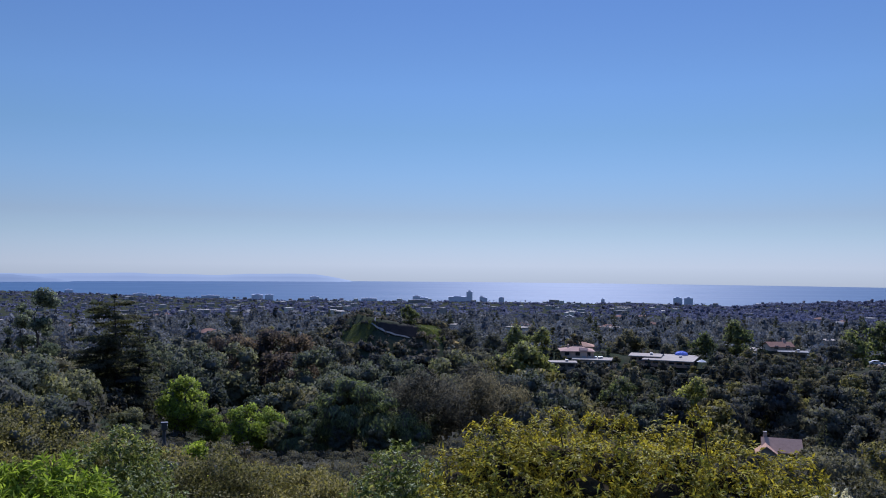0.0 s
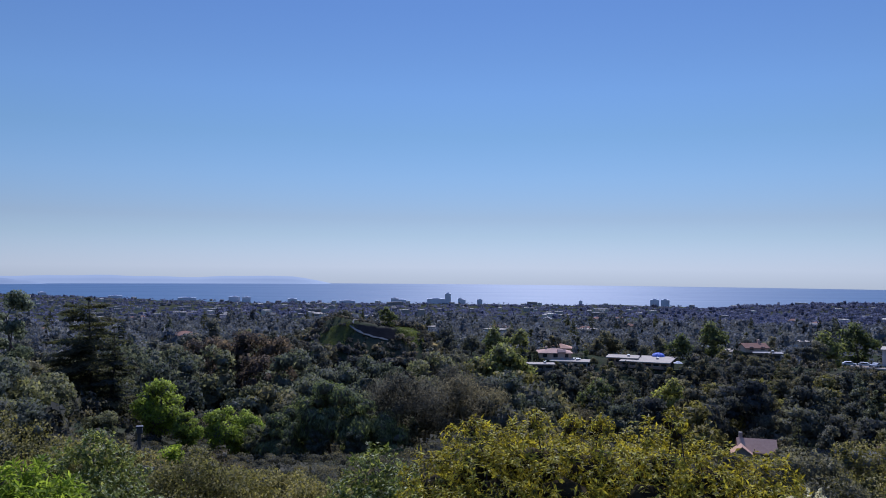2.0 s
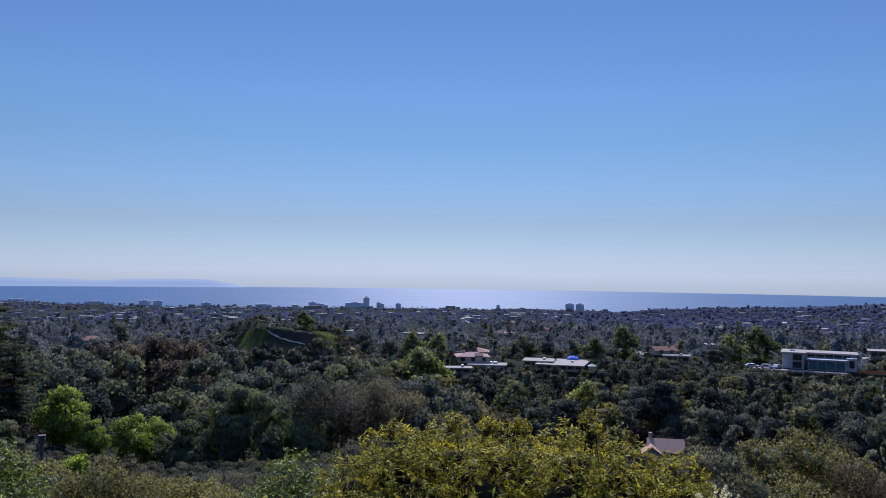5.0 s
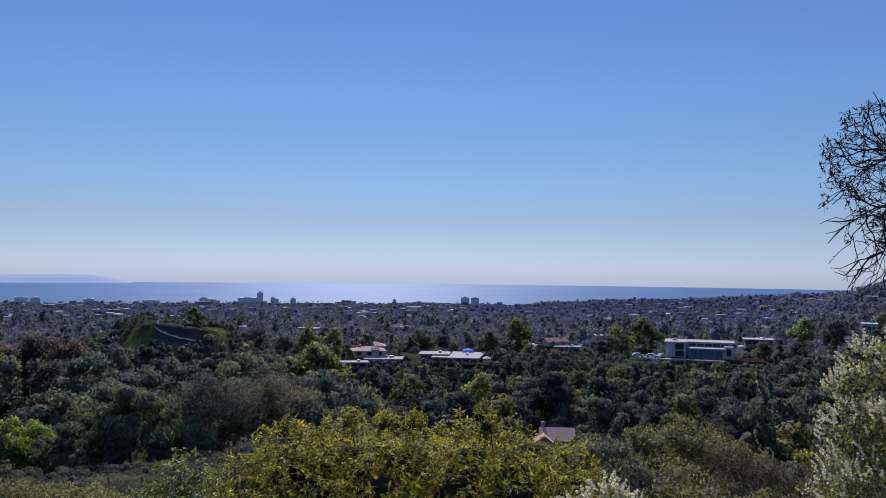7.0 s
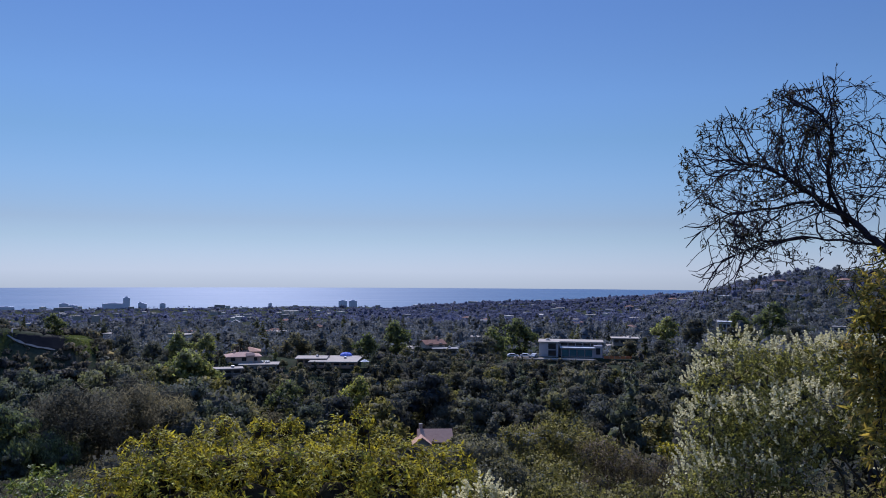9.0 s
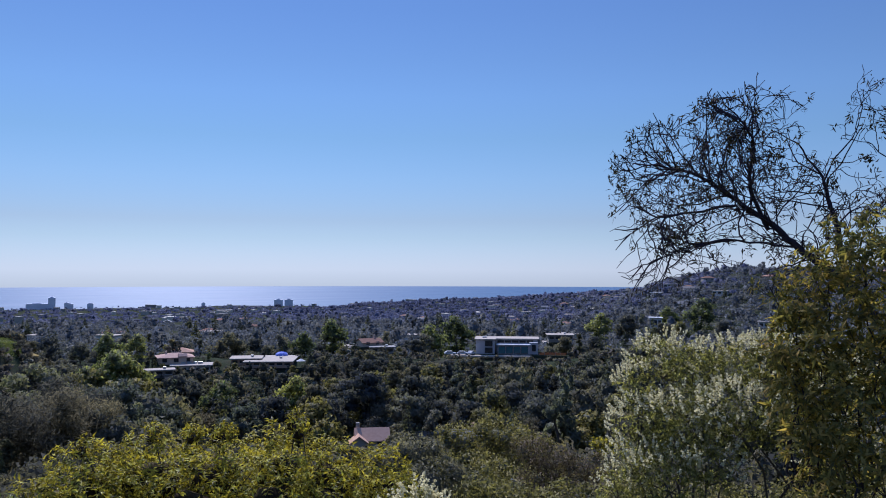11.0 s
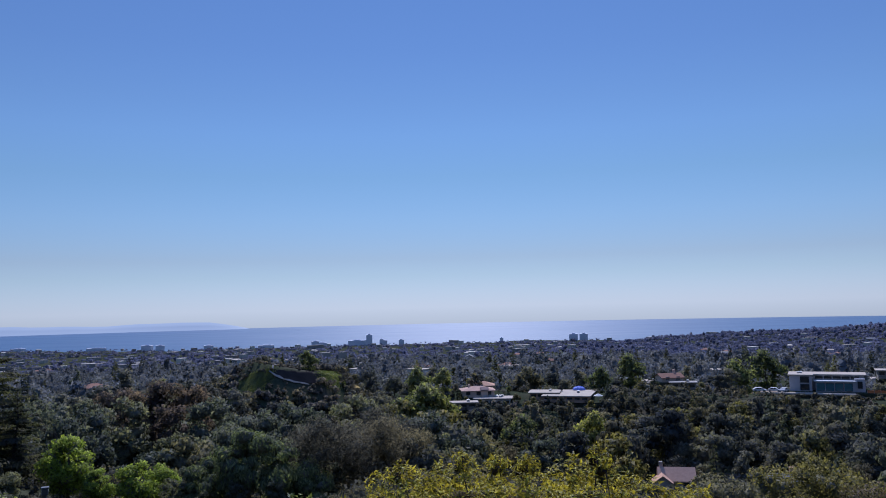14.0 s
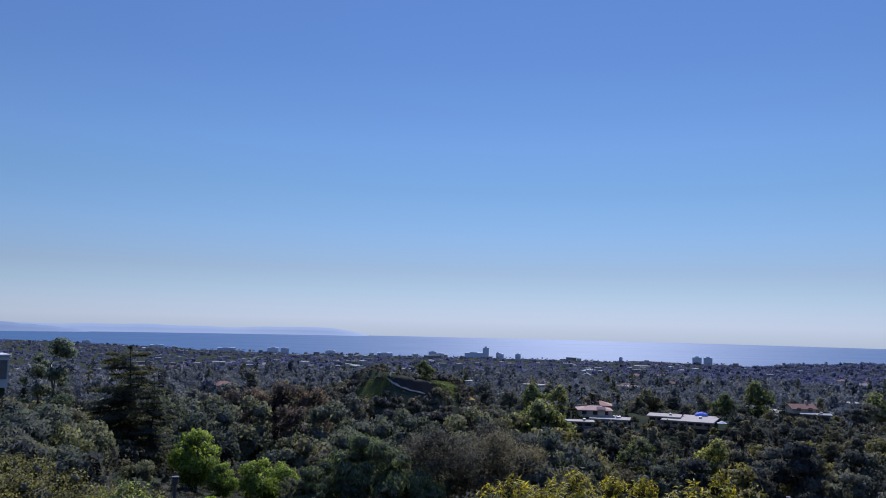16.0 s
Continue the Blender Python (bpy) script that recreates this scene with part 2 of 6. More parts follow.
M_CARPAINT = plain_material("car_paint", (0.48, 0.48, 0.496), (0.576, 0.576, 0.584), 1, 0.3, 0.0, 0.7)
M_RUBBER = plain_material("rubber", (0.02, 0.02, 0.02), (0.035, 0.035, 0.035), 5, 0.8, 0.0)
M_ORANGE = plain_material("orange_fence", (0.5, 0.14, 0.05), (0.62, 0.22, 0.08), 2, 0.7, 0.0)


def ground_material():
    m, n, l, p = material("chaparral_ground")
    a, b = noise_node(n, l, 0.05, 6), noise_node(n, l, 1.7, 8)
    r = ramp(n, [(0.3, (0.032, 0.04, 0.022)), (0.5, (0.046, 0.052, 0.03)), (0.64, (0.066, 0.062, 0.045)), (0.78, (0.085, 0.075, 0.055))])
    l.new(a.outputs["Fac"], r.inputs["Fac"])
    f = ramp(n, [(0.25, (0.6, 0.6, 0.6)), (0.75, (1.2, 1.2, 1.2))])
    l.new(b.outputs["Fac"], f.inputs["Fac"])
    l.new(mixed(n, l, r.outputs["Color"], f.outputs["Color"], 1.0, "MULTIPLY"), p.inputs["Base Color"])
    p.inputs["Roughness"].default_value = 0.95
    p.inputs["Specular IOR Level"].default_value = 0.0
    bu = n.new("ShaderNodeBump")
    bu.inputs["Strength"].default_value = 0.6
    l.new(b.outputs["Fac"], bu.inputs["Height"])
    l.new(bu.outputs["Normal"], p.inputs["Normal"])
    return m


def sea_material():
    m, n, l, p = material("sea_water")
    tc = n.new("ShaderNodeTexCoord")
    mp = n.new("ShaderNodeMapping")
    mp.inputs["Scale"].default_value = (0.0012, 0.006, 1)
    l.new(tc.outputs["Object"], mp.inputs["Vector"])
    w = n.new("ShaderNodeTexNoise")
    w.inputs["Scale"].default_value, w.inputs["Detail"].default_value = 1.0, 5
    l.new(mp.outputs["Vector"], w.inputs["Vector"])
    r = ramp(n, [(0.3, (0.044, 0.088, 0.155)), (0.7, (0.06, 0.107, 0.178))])
    l.new(w.outputs["Fac"], r.inputs["Fac"])
    l.new(r.outputs["Color"], p.inputs["Base Color"])
    ro = ramp(n, [(0.35, (0.38,) * 3), (0.65, (0.47,) * 3)])
    l.new(w.outputs["Fac"], ro.inputs["Fac"])
    l.new(ro.outputs["Color"], p.inputs["Roughness"])
    p.inputs["IOR"].default_value = 1.33
    p.inputs["Specular IOR Level"].default_value = 0.072
    p.inputs["Specular Tint"].default_value = (1.0, 0.97, 0.9, 1)
    return m


M_GROUND, M_SEA = ground_material(), sea_material()


# ---- mesh helpers ----
def tri_mesh(name, verts, tris, mat, smooth=False, inner=0, inner_mat=None, normals=None):
    verts, tris = np.asarray(verts, np.float32), np.asarray(tris, np.int32)
    me = bpy.data.meshes.new(name)
    me.vertices.add(len(verts))
    me.vertices.foreach_set("co", verts.ravel())
    me.loops.add(tris.size)
    me.loops.foreach_set("vertex_index", tris.ravel())
    me.polygons.add(len(tris))
    me.polygons.foreach_set("loop_start", np.arange(0, tris.size, 3, dtype=np.int32))
    me.polygons.foreach_set("use_smooth", np.full(len(tris), smooth))
    me.update(calc_edges=True)
    me.materials.append(mat)
    if inner:
        me.materials.append(inner_mat or M_INNER)
        slot = np.zeros(len(tris), np.int32)
        slot[-inner:] = 1
        me.polygons.foreach_set("material_index", slot)
    if normals is not None:
        me.attributes.new("custom_normal", "FLOAT_VECTOR", "POINT").data.foreach_set("vector", unit(np.asarray(normals)).astype(np.float32).ravel())
    return me


def part(name, bm, mat, parent, label="", place=None):
    """Links a bmesh (or a ready mesh) as one mesh object under a thing or a part."""
    if isinstance(bm, bmesh.types.BMesh):
        me = bpy.data.meshes.new(name)
        bm.to_mesh(me)
        bm.free()
        me.materials.append(mat)
    else:
        me = bm
    ob = new(name, me)
    ob.parent = parent
    if place is not None:
        ob.matrix_basis = place
    return tagged(ob, label) if label else ob


def thing(name, label, category, place, group="", kind=""):
    ob = new(name)
    ob.matrix_basis = place
    ob.empty_display_size = 0.2
    return tagged(ob, label, category, group, kind)


def box(sx, sy, sz, x=0, y=0, z=0, bevel=0.0, bm=None):
    """A box standing at height z, its middle at x, y."""
    own = bm is None
    bm = bm or bmesh.new()
    g = bmesh.ops.create_cube(bm, size=1, matrix=Matrix.Translation((x, y, z + sz / 2)) @ Matrix.Diagonal((sx, sy, sz, 1)))
    if bevel and own:
        bmesh.ops.bevel(bm, geom=bm.edges[:], offset=bevel, segments=1, affect="EDGES")
    return bm


def polar(az, r):
    return r * math.sin(radians(az)), r * math.cos(radians(az))


def unit(v):
    return v / np.maximum(np.linalg.norm(v, axis=-1, keepdims=True), 1e-9)


def cards(c, normal, length, width, along=None, bend=0.0):
    """Leaf blades: pointed, folded along the middle. Centres, facing and sizes in arrays; four corners each."""
    n = len(c)
    normal = unit(normal)
    a = along if along is not None else rng.normal(size=(n, 3))
    a = unit(a - (a * normal).sum(1, keepdims=True) * normal)
    b = np.cross(normal, a)
    L, W = np.broadcast_to(length, n)[:, None], np.broadcast_to(width, n)[:, None]
    v = np.stack([c - a * L / 2, c + b * W / 2 + normal * W * 0.18, c + a * L / 2 - normal * L * bend, c - b * W / 2 + normal * W * 0.18], 1)
    i = np.arange(n)[:, None] * 4
    return v.reshape(-1, 3), np.concatenate([i + [0, 2, 1], i + [0, 3, 2]])


def flakes(c, normal, length, width):
    """Small ragged three-cornered leaf clumps, for plants farther off."""
    n = len(c)
    normal = unit(normal)
    a = rng.normal(size=(n, 3))
    a = unit(a - (a * normal).sum(1, keepdims=True) * normal)
    b = np.cross(normal, a)
    L, W = np.broadcast_to(length, n)[:, None], np.broadcast_to(width, n)[:, None]
    v = np.stack([c - a * L * 0.5, c + b * W * 0.75 + a * L * 0.1, c + a * L * 0.6 - b * W * 0.45], 1)
    return v.reshape(-1, 3), np.arange(n * 3).reshape(-1, 3)[:, ::-1]


def join(pieces):
    vs, ts, k = [], [], 0
    for v, t in pieces:
        vs.append(v)
        ts.append(np.asarray(t) + k)
        k += len(v)
    return np.concatenate(vs), np.concatenate(ts)


def tube(points, radii, sides=6):
    """A tapered limb along points."""
    p, r = np.asarray(points, float), np.asarray(radii, float)
    d = unit(np.gradient(p, axis=0))
    ref = np.where(np.abs(d[:, 2:3]) > 0.9, np.array([[1.0, 0, 0]]), np.array([[0, 0, 1.0]]))
    u = unit(np.cross(d, ref))
    w = np.cross(d, u)
    th = np.arange(sides) * 2 * np.pi / sides
    v = p[:, None] + r[:, None, None] * (np.cos(th)[None, :, None] * u[:, None] + np.sin(th)[None, :, None] * w[:, None])
    k, m = len(p), sides
    t = []
    for i in range(k - 1):
        for j in range(m):
            a, b, c, e = i * m + j, i * m + (j + 1) % m, (i + 1) * m + j, (i + 1) * m + (j + 1) % m
            t += [(a, b, e), (a, e, c)]
    return v.reshape(-1, 3), np.array(t)


def limb(a, b, r0, r1, sag=0.1, steps=5, sides=6, crook=0.02):
    a, b = np.asarray(a, float), np.asarray(b, float)
    s = np.linspace(0, 1, steps)[:, None]
    L = np.linalg.norm(b - a)
    p = a + (b - a) * s + np.sin(np.pi * s) * rng.normal(size=3) * sag * L + rng.normal(size=(steps, 3)) * crook * L * (s > 0) * (s < 1)
    return tube(p, np.linspace(r0, r1, steps), sides)


ICO_V = unit(np.array([(-1, 1.618, 0), (1, 1.618, 0), (-1, -1.618, 0), (1, -1.618, 0), (0, -1, 1.618), (0, 1, 1.618),
                       (0, -1, -1.618), (0, 1, -1.618), (1.618, 0, -1), (1.618, 0, 1), (-1.618, 0, -1), (-1.618, 0, 1)]))
ICO_T = np.array([(0, 11, 5), (0, 5, 1), (0, 1, 7), (0, 7, 10), (0, 10, 11), (1, 5, 9), (5, 11, 4), (11, 10, 2), (10, 7, 6), (7, 1, 8),
                  (3, 9, 4), (3, 4, 2), (3, 2, 6), (3, 6, 8), (3, 8, 9), (4, 9, 5), (2, 4, 11), (6, 2, 10), (8, 6, 7), (9, 8, 1)])


def lumps(c, rx, rz, rough=0.3):
    """Ragged twenty-sided clumps of foliage."""
    n = len(c)
    j = 1 + rough * rng.normal(size=(n, 12, 1))
    v = ICO_V[None] * j * np.stack([np.broadcast_to(rx, n), np.broadcast_to(rx, n), np.broadcast_to(rz, n)], 1)[:, None] + c[:, None]
    return v.reshape(-1, 3), (np.arange(n)[:, None, None] * 12 + ICO_T[None]).reshape(-1, 3)


# ---- the lie of the land ----
def smooth(x, a, b):
    t = np.clip((x - a) / (b - a), 0, 1)
    return t * t * (3 - 2 * t)


R_NODES = [0, 2.5, 5, 8, 12, 18, 30, 60, 100, 150, 190, 240, 300, 380, 500, 900, 1600, 2400, 5200]
E_NODES = [-1.6, -1.65, -2.9, -4.4, -5.4, -6.6, -9.0, -15.5, -24, -34, -39.5, -42, -42, -43, -47, -63, -86, -99, -112]
SEA_LEVEL = EYE - 101.0


def coast(az):
    return np.interp(az, [-60, -30, -27, -18.6, -11, -3, 5, 12, 18.3, 19.2, 20.4, 21.4, 30, 40, 70],
                     [3600, 3250, 3060, 2520, 2260, 2150, 2150, 2190, 2200, 2090, 2090, 2200, 2300, 2500, 3000])


def bumpy(x, y, s):
    return (np.sin(x * s + 1.3) * np.sin(y * s * 1.13 + 0.4) + 0.5 * np.sin(x * s * 2.3 + y * s * 1.1) * np.sin(y * s * 2.1 - x * s * 0.7 + 2)) / 1.5


def ground_z(x, y):
    x, y = np.asarray(x, float), np.asarray(y, float)
    r, az = np.hypot(x, y), np.degrees(np.arctan2(x, y))
    e = np.interp(r, R_NODES, E_NODES)
    e = e + 9.0 * np.exp(-((r - 309) / 28) ** 2) * smooth(az, 2, 9)
    e = e - 3.0 * np.exp(-((r - 195) / 40) ** 2) * smooth(az, 2, 9)
    e = e - 5.0 * np.exp(-((r - 115) / 45) ** 2) * smooth(az, 5, 10)
    e = e + np.minimum(33 * np.exp(-((x + 13) / 18.5) ** 2 - ((y - 243) / np.where(y < 243, 33, 40)) ** 2), 19.5 + 0.06 * (x + 12))
    e = e + 12.0 * np.exp(-((x + 45) / 40) ** 2 - ((y - 215) / 60) ** 2)
    e = e + 13.0 * np.exp(-((x + 62) / 26) ** 2 - ((y - 92) / 34) ** 2)
    rise = 1800 * np.tan(np.radians(np.interp(az, [18, 22, 26.4, 30, 34.3, 38.8, 42, 75], [-2.9, -2.5, -2.33, -2.18, -1.98, -1.6, -1.45, -1.4])))
    e = e + np.maximum(rise - e, 0) * smooth(r, 1000, 1800) * (1 - smooth(r, 1850, 2150)) * smooth(az, 18, 24) * (az < 100)
    hill = 1150 * np.tan(np.radians(np.interp(az, [36, 40, 41.5, 43, 45, 47, 48, 50, 60, 75], [-2.9, -2.2, -1.7, -1.0, -0.62, -0.2, -0.05, -0.1, 0.1, 0.1])))
    e = e + np.maximum(hill - e, 0) * smooth(r, 560, 1150) * (1 - smooth(r, 1250, 1900)) * smooth(az, 36, 40) * (az < 100)
    e = e + bumpy(x, y, 0.09) * np.clip(r / 80, 0, 1) * 1.0 + bumpy(x, y, 0.02) * np.clip(r / 300, 0, 1.2) * 2.0
    e = np.where(r > 1200, np.maximum(e, -97.5 + bumpy(x, y, 0.02)), e)
    e = e - (e + 112) * smooth(r - coast(az), -15, 35)
    back = 1 - smooth(np.cos(np.radians(az)), -0.25, 0.25)
    e_back = -1.65 + 28 * smooth(r, 6, 160) + 60 * smooth(r, 160, 1500) + bumpy(x, y, 0.02) * np.clip(r / 100, 0, 3)
    return EYE + e * (1 - back) + e_back * back


def on(az, r, dz=0.0, turn=0.0):
    x, y = polar(az, r)
    return pose(x, y, float(ground_z(x, y)) + dz, 0, 0, turn)


azs = np.radians(np.concatenate([np.arange(-60, 75, 0.75), np.arange(75, 300, 5.0)]))
rs = np.concatenate([[0.0], np.geomspace(0.8, 180, 100), np.linspace(183, 330, 62), np.geomspace(338, 4950, 60)])
gx, gy = rs[:, None] * np.sin(azs)[None], rs[:, None] * np.cos(azs)[None]
gv = np.stack([gx, gy, ground_z(gx, gy)], -1).reshape(-1, 3)
na, nr = len(azs), len(rs)
ii, jj = np.meshgrid(np.arange(nr - 1), np.arange(na), indexing="ij")
a, b = ii * na + jj, ii * na + (jj + 1) % na
c, d = a + na, b + na
gt = np.concatenate([np.stack([a, c, d], -1).reshape(-1, 3), np.stack([a, d, b], -1)[1:].reshape(-1, 3)])
tagged(new("ground", tri_mesh("ground", gv, gt, M_GROUND, True)), "scrubby green and brown hillside falling to a wide coastal plain", "ground", kind="structure")

rs2 = np.geomspace(1900, 4950, 30)
azs2 = np.radians(np.arange(-66, 76, 2.0))
sx, sy = rs2[:, None] * np.sin(azs2)[None], rs2[:, None] * np.cos(azs2)[None]
sv = np.stack([sx, sy, np.full_like(sx, SEA_LEVEL)], -1).reshape(-1, 3)
na, nr = len(azs2), len(rs2)
ii, jj = np.meshgrid(np.arange(nr - 1), np.arange(na - 1), indexing="ij")
a = ii * na + jj
st = np.concatenate([np.stack([a, a + na, a + na + 1], -1).reshape(-1, 3), np.stack([a, a + na + 1, a + 1], -1).reshape(-1, 3)])
tagged(new("water", tri_mesh("water", sv, st, M_SEA, True)), "blue sea glittering under the sun to the horizon", "sea", kind="structure")


def far_hills(name, az0, az1, r, profile, tint, label):
    """A far mountain coast across the bay, its distance haze painted as an even glow."""
    m, n, l, p = material(name)
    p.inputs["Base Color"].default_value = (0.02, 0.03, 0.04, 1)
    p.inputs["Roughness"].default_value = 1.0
    # flat emission stands in for the haze in front of the hills
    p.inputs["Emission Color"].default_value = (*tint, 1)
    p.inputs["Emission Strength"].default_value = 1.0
    k = 60
    az = np.linspace(az0, az1, k)
    top = EYE + r * np.tan(np.radians(np.interp(az, *profile) + 0.02 * np.sin(az * 5.1) + 0.012 * np.sin(az * 13)))
    x, y = r * np.sin(np.radians(az)), r * np.cos(np.radians(az))
    rows = [np.stack([x * s, y * s, z], -1) for s, z in ((0.985, np.full(k, SEA_LEVEL - 2)), (0.995, (top + SEA_LEVEL) / 2), (1.0, top), (1.02, np.full(k, SEA_LEVEL - 2)))]
    v = np.concatenate(rows)
    i, j = np.meshgrid(np.arange(3), np.arange(k - 1), indexing="ij")
    q = i * k + j
    t = np.concatenate([np.stack([q, q + 1, q + k + 1], -1).reshape(-1, 3), np.stack([q, q + k + 1, q + k], -1).reshape(-1, 3)])
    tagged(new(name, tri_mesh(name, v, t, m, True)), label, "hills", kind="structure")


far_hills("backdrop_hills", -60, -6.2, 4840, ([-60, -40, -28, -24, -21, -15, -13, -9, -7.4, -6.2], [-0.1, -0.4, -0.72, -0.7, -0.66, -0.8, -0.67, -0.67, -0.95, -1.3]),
          (0.168, 0.205, 0.262), "mountains across the bay, pale blue with painted haze")
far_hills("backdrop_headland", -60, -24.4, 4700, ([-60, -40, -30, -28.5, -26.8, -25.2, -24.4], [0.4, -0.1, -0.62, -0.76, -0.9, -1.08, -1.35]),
          (0.115, 0.148, 0.205), "headland across the bay, blue with painted haze")


# ---- trees ----
def crown_points(n, clusters, spread, flat=0.7):
    """Leaf places on the outsides of clusters (centre, radius): place and outward way."""
    c = np.array([q[:3] for q in clusters])
    rad = np.array([q[3] for q in clusters])
    k = rng.choice(len(c), n, p=rad ** 2 / (rad ** 2).sum())
    d = unit(rng.normal(size=(n, 3)) + (0, 0, 0.25))
    s = (1 - spread * rng.random(n) ** 1.2)[:, None]
    return c[k] + d * rad[k][:, None] * s * (1, 1, flat), d


def crown_clusters(shape, n, rx, z0, z1, size):
    """Clusters (x, y, z, radius) of a crown: round, dome (wide top, hollow below), column, cone or layers."""
    out, cz, hz = [], (z0 + z1) / 2, (z1 - z0) / 2
    for i in range(n):
        d = unit(rng.normal(size=3))
        s = 0.5 + 0.4 * rng.random()
        k = size * (0.6 + 0.8 * rng.random())
        if shape == "dome":
            d[2] = abs(d[2])
            out.append((d[0] * rx * s, d[1] * rx * s, z0 + hz * 0.5 + d[2] * hz * 1.4 * s, k))
        elif shape == "layers":
            f = (i + rng.random()) / n
            a_, q = rng.random() * 2 * np.pi, rx * (1 - 0.55 * abs(2 * f - 0.9)) * math.sqrt(rng.random())
            out.append((math.cos(a_) * q, math.sin(a_) * q, z0 + f * (z1 - z0), k))
        elif shape == "cone":
            f = (i + rng.random()) / n
            a_, q = rng.random() * 2 * np.pi, rx * (1 - f) ** 0.8 * (0.4 + 0.6 * rng.random())
            out.append((math.cos(a_) * q, math.sin(a_) * q, z0 + f * (z1 - z0), k * (1.25 - 0.85 * f)))
        else:
            out.append((d[0] * rx * s, d[1] * rx * s, cz + d[2] * hz * s, k))
    return out


def crown_mesh(name, mat, clusters, n, leaf, spread=0.55, aspect=0.75, core=0.6, tufts_up=0.0):
    """Leaf clumps round the clusters, shaded by the clusters' and the whole crown's roundness."""
    p, d = crown_points(n, clusters, spread)
    c = np.array(clusters)
    mid = np.average(c[:, :3], axis=0, weights=c[:, 3] ** 2) - (0, 0, np.ptp(c[:, 2]) * 0.2)
    whole = unit((p - mid) / (np.ptp(c[:, :3], axis=0) + c[:, 3].mean()))
    nrm = unit(0.75 * d + 0.6 * whole + 0.3 * rng.normal(size=d.shape))
    L = leaf * (0.5 + rng.random(n))
    if tufts_up:
        pieces = [cards(p, nrm, L * 1.5, L * 0.45, np.tile((0, 0, 1.0), (n, 1)) * tufts_up + 0.6 * d + 0.4 * rng.normal(size=d.shape))]
        nn = [np.repeat(nrm, 4, 0)]
    else:
        pieces = [flakes(p, unit(d + 0.6 * rng.normal(size=d.shape)), L, L * aspect)]
        nn = [np.repeat(nrm, 3, 0)]
    heart = 0
    # opaque lumps added inside the crown to block light through it
    if core:
        q = c[np.argsort(-c[:, 3])[: max(4, len(c) // 2)]]
        pieces.append(lumps(q[:, :3] * (0.92, 0.92, 1) - (0, 0, 0.1), q[:, 3] * core, q[:, 3] * core * 0.7, 0.2))
        nn.append(unit(np.tile(ICO_V, (len(q), 1)) + (0, 0, -0.2)))
        heart = 20 * len(q)
    return tri_mesh(name, *join(pieces), mat, True, heart, None, np.concatenate(nn))


def trunk_mesh(name, mat, h, r, clusters, limbs=4, lean=0.06):
    top = np.array([rng.normal() * lean * h, rng.normal() * lean * h, h])
    pieces = [limb((0, 0, -0.4), top, r, r * 0.35, 0.05, 5, 6)]
    for q in sorted(clusters, key=lambda q: -q[3])[:limbs]:
        s = 0.45 + 0.5 * rng.random()
        pieces.append(limb(top * s, np.array(q[:3]), r * 0.45, r * 0.1, 0.08, 3, 4))
    return tri_mesh(name, *join(pieces), mat, True)


def make_tree(kind, label, category, leaf_mat, bark, h, rx, shape, n, leaf, nclus, csize, low=0.25, core=0.6, spread=0.55, aspect=0.75, tufts_up=0.0):
    """One tree, trunk and crown, to be copied about."""
    cl = crown_clusters(shape, nclus, rx, h * low, h * 0.97, csize)
    t = thing(kind, label, category, Matrix.Identity(4))
    part("trunk", trunk_mesh("trunk", bark, h * 0.62, h * 0.022, cl), bark, t)
    part("crown", crown_mesh("crown", leaf_mat, cl, n, leaf, spread, aspect, core, tufts_up), leaf_mat, t)
    return t


def make_conifer(label, h, rx, n, tiers=17, boughs=8, leaf=0.4, sides=5, name="conifer_tree", taper=0.62):
    """A conifer with tiers of level, drooping boughs and gaps between them."""
    t = thing(name, label, "tree", Matrix.Identity(4))
    pieces, nn, limbs = [], [], [limb((0, 0, -0.4), (0.1, 0, h * 0.98), h * 0.018, 0.03, 0.01, 5, sides)]
    total = 0.0
    plan = []
    for k in range(tiers):
        f = k / (tiers - 1)
        z = h * (0.1 + 0.87 * f)
        reach = rx * (1 - f) ** taper * (0.7 + 0.5 * rng.random()) + 0.3
        for q in range(boughs if f < 0.7 else max(3, boughs // 2)):
            L = reach * (0.55 + 0.55 * rng.random())
            plan.append((f, z + rng.normal() * h * 0.012, L))
            total += L
    for f, z, L in plan:
        th = rng.random() * 2 * np.pi
        way = np.array([math.cos(th), math.sin(th), 0.0])
        tip = way * L + np.array([0, 0, z + 0.12 * L * f - 0.1 * L])
        if boughs > 5:
            limbs.append(limb((0, 0, z), tip, 0.045 * (1.2 - f), 0.012, 0.03, 3, 3))
        m = max(2, int(n * L / total))
        s = rng.random(m) ** 0.65
        root = np.array([0, 0, z])
        wide = (0.2 * L * (1.15 - s) + 0.06)[:, None]
        p = root + (tip - root) * s[:, None] + rng.normal(size=(m, 3)) * wide * (1, 1, 0.22) - np.array([0, 0, 0.03 * L])
        along = way + 0.8 * rng.normal(size=(m, 3)) - np.array([0, 0, 0.45])
        up = unit(np.array([0, 0, 1.0]) + 0.5 * way + 0.45 * rng.normal(size=(m, 3)))
        pieces.append(cards(p, up, leaf * (0.5 + rng.random(m)), leaf * 0.36, along))
        nn.append(np.repeat(unit(up + 0.5 * way), 4, 0))
    part("trunk", tri_mesh("trunk", *join(limbs), M_DARKBARK, True), None, t)
    part("crown", tri_mesh("crown", *join(pieces), M_PINE, True, normals=np.concatenate(nn)), None, t)
    return t


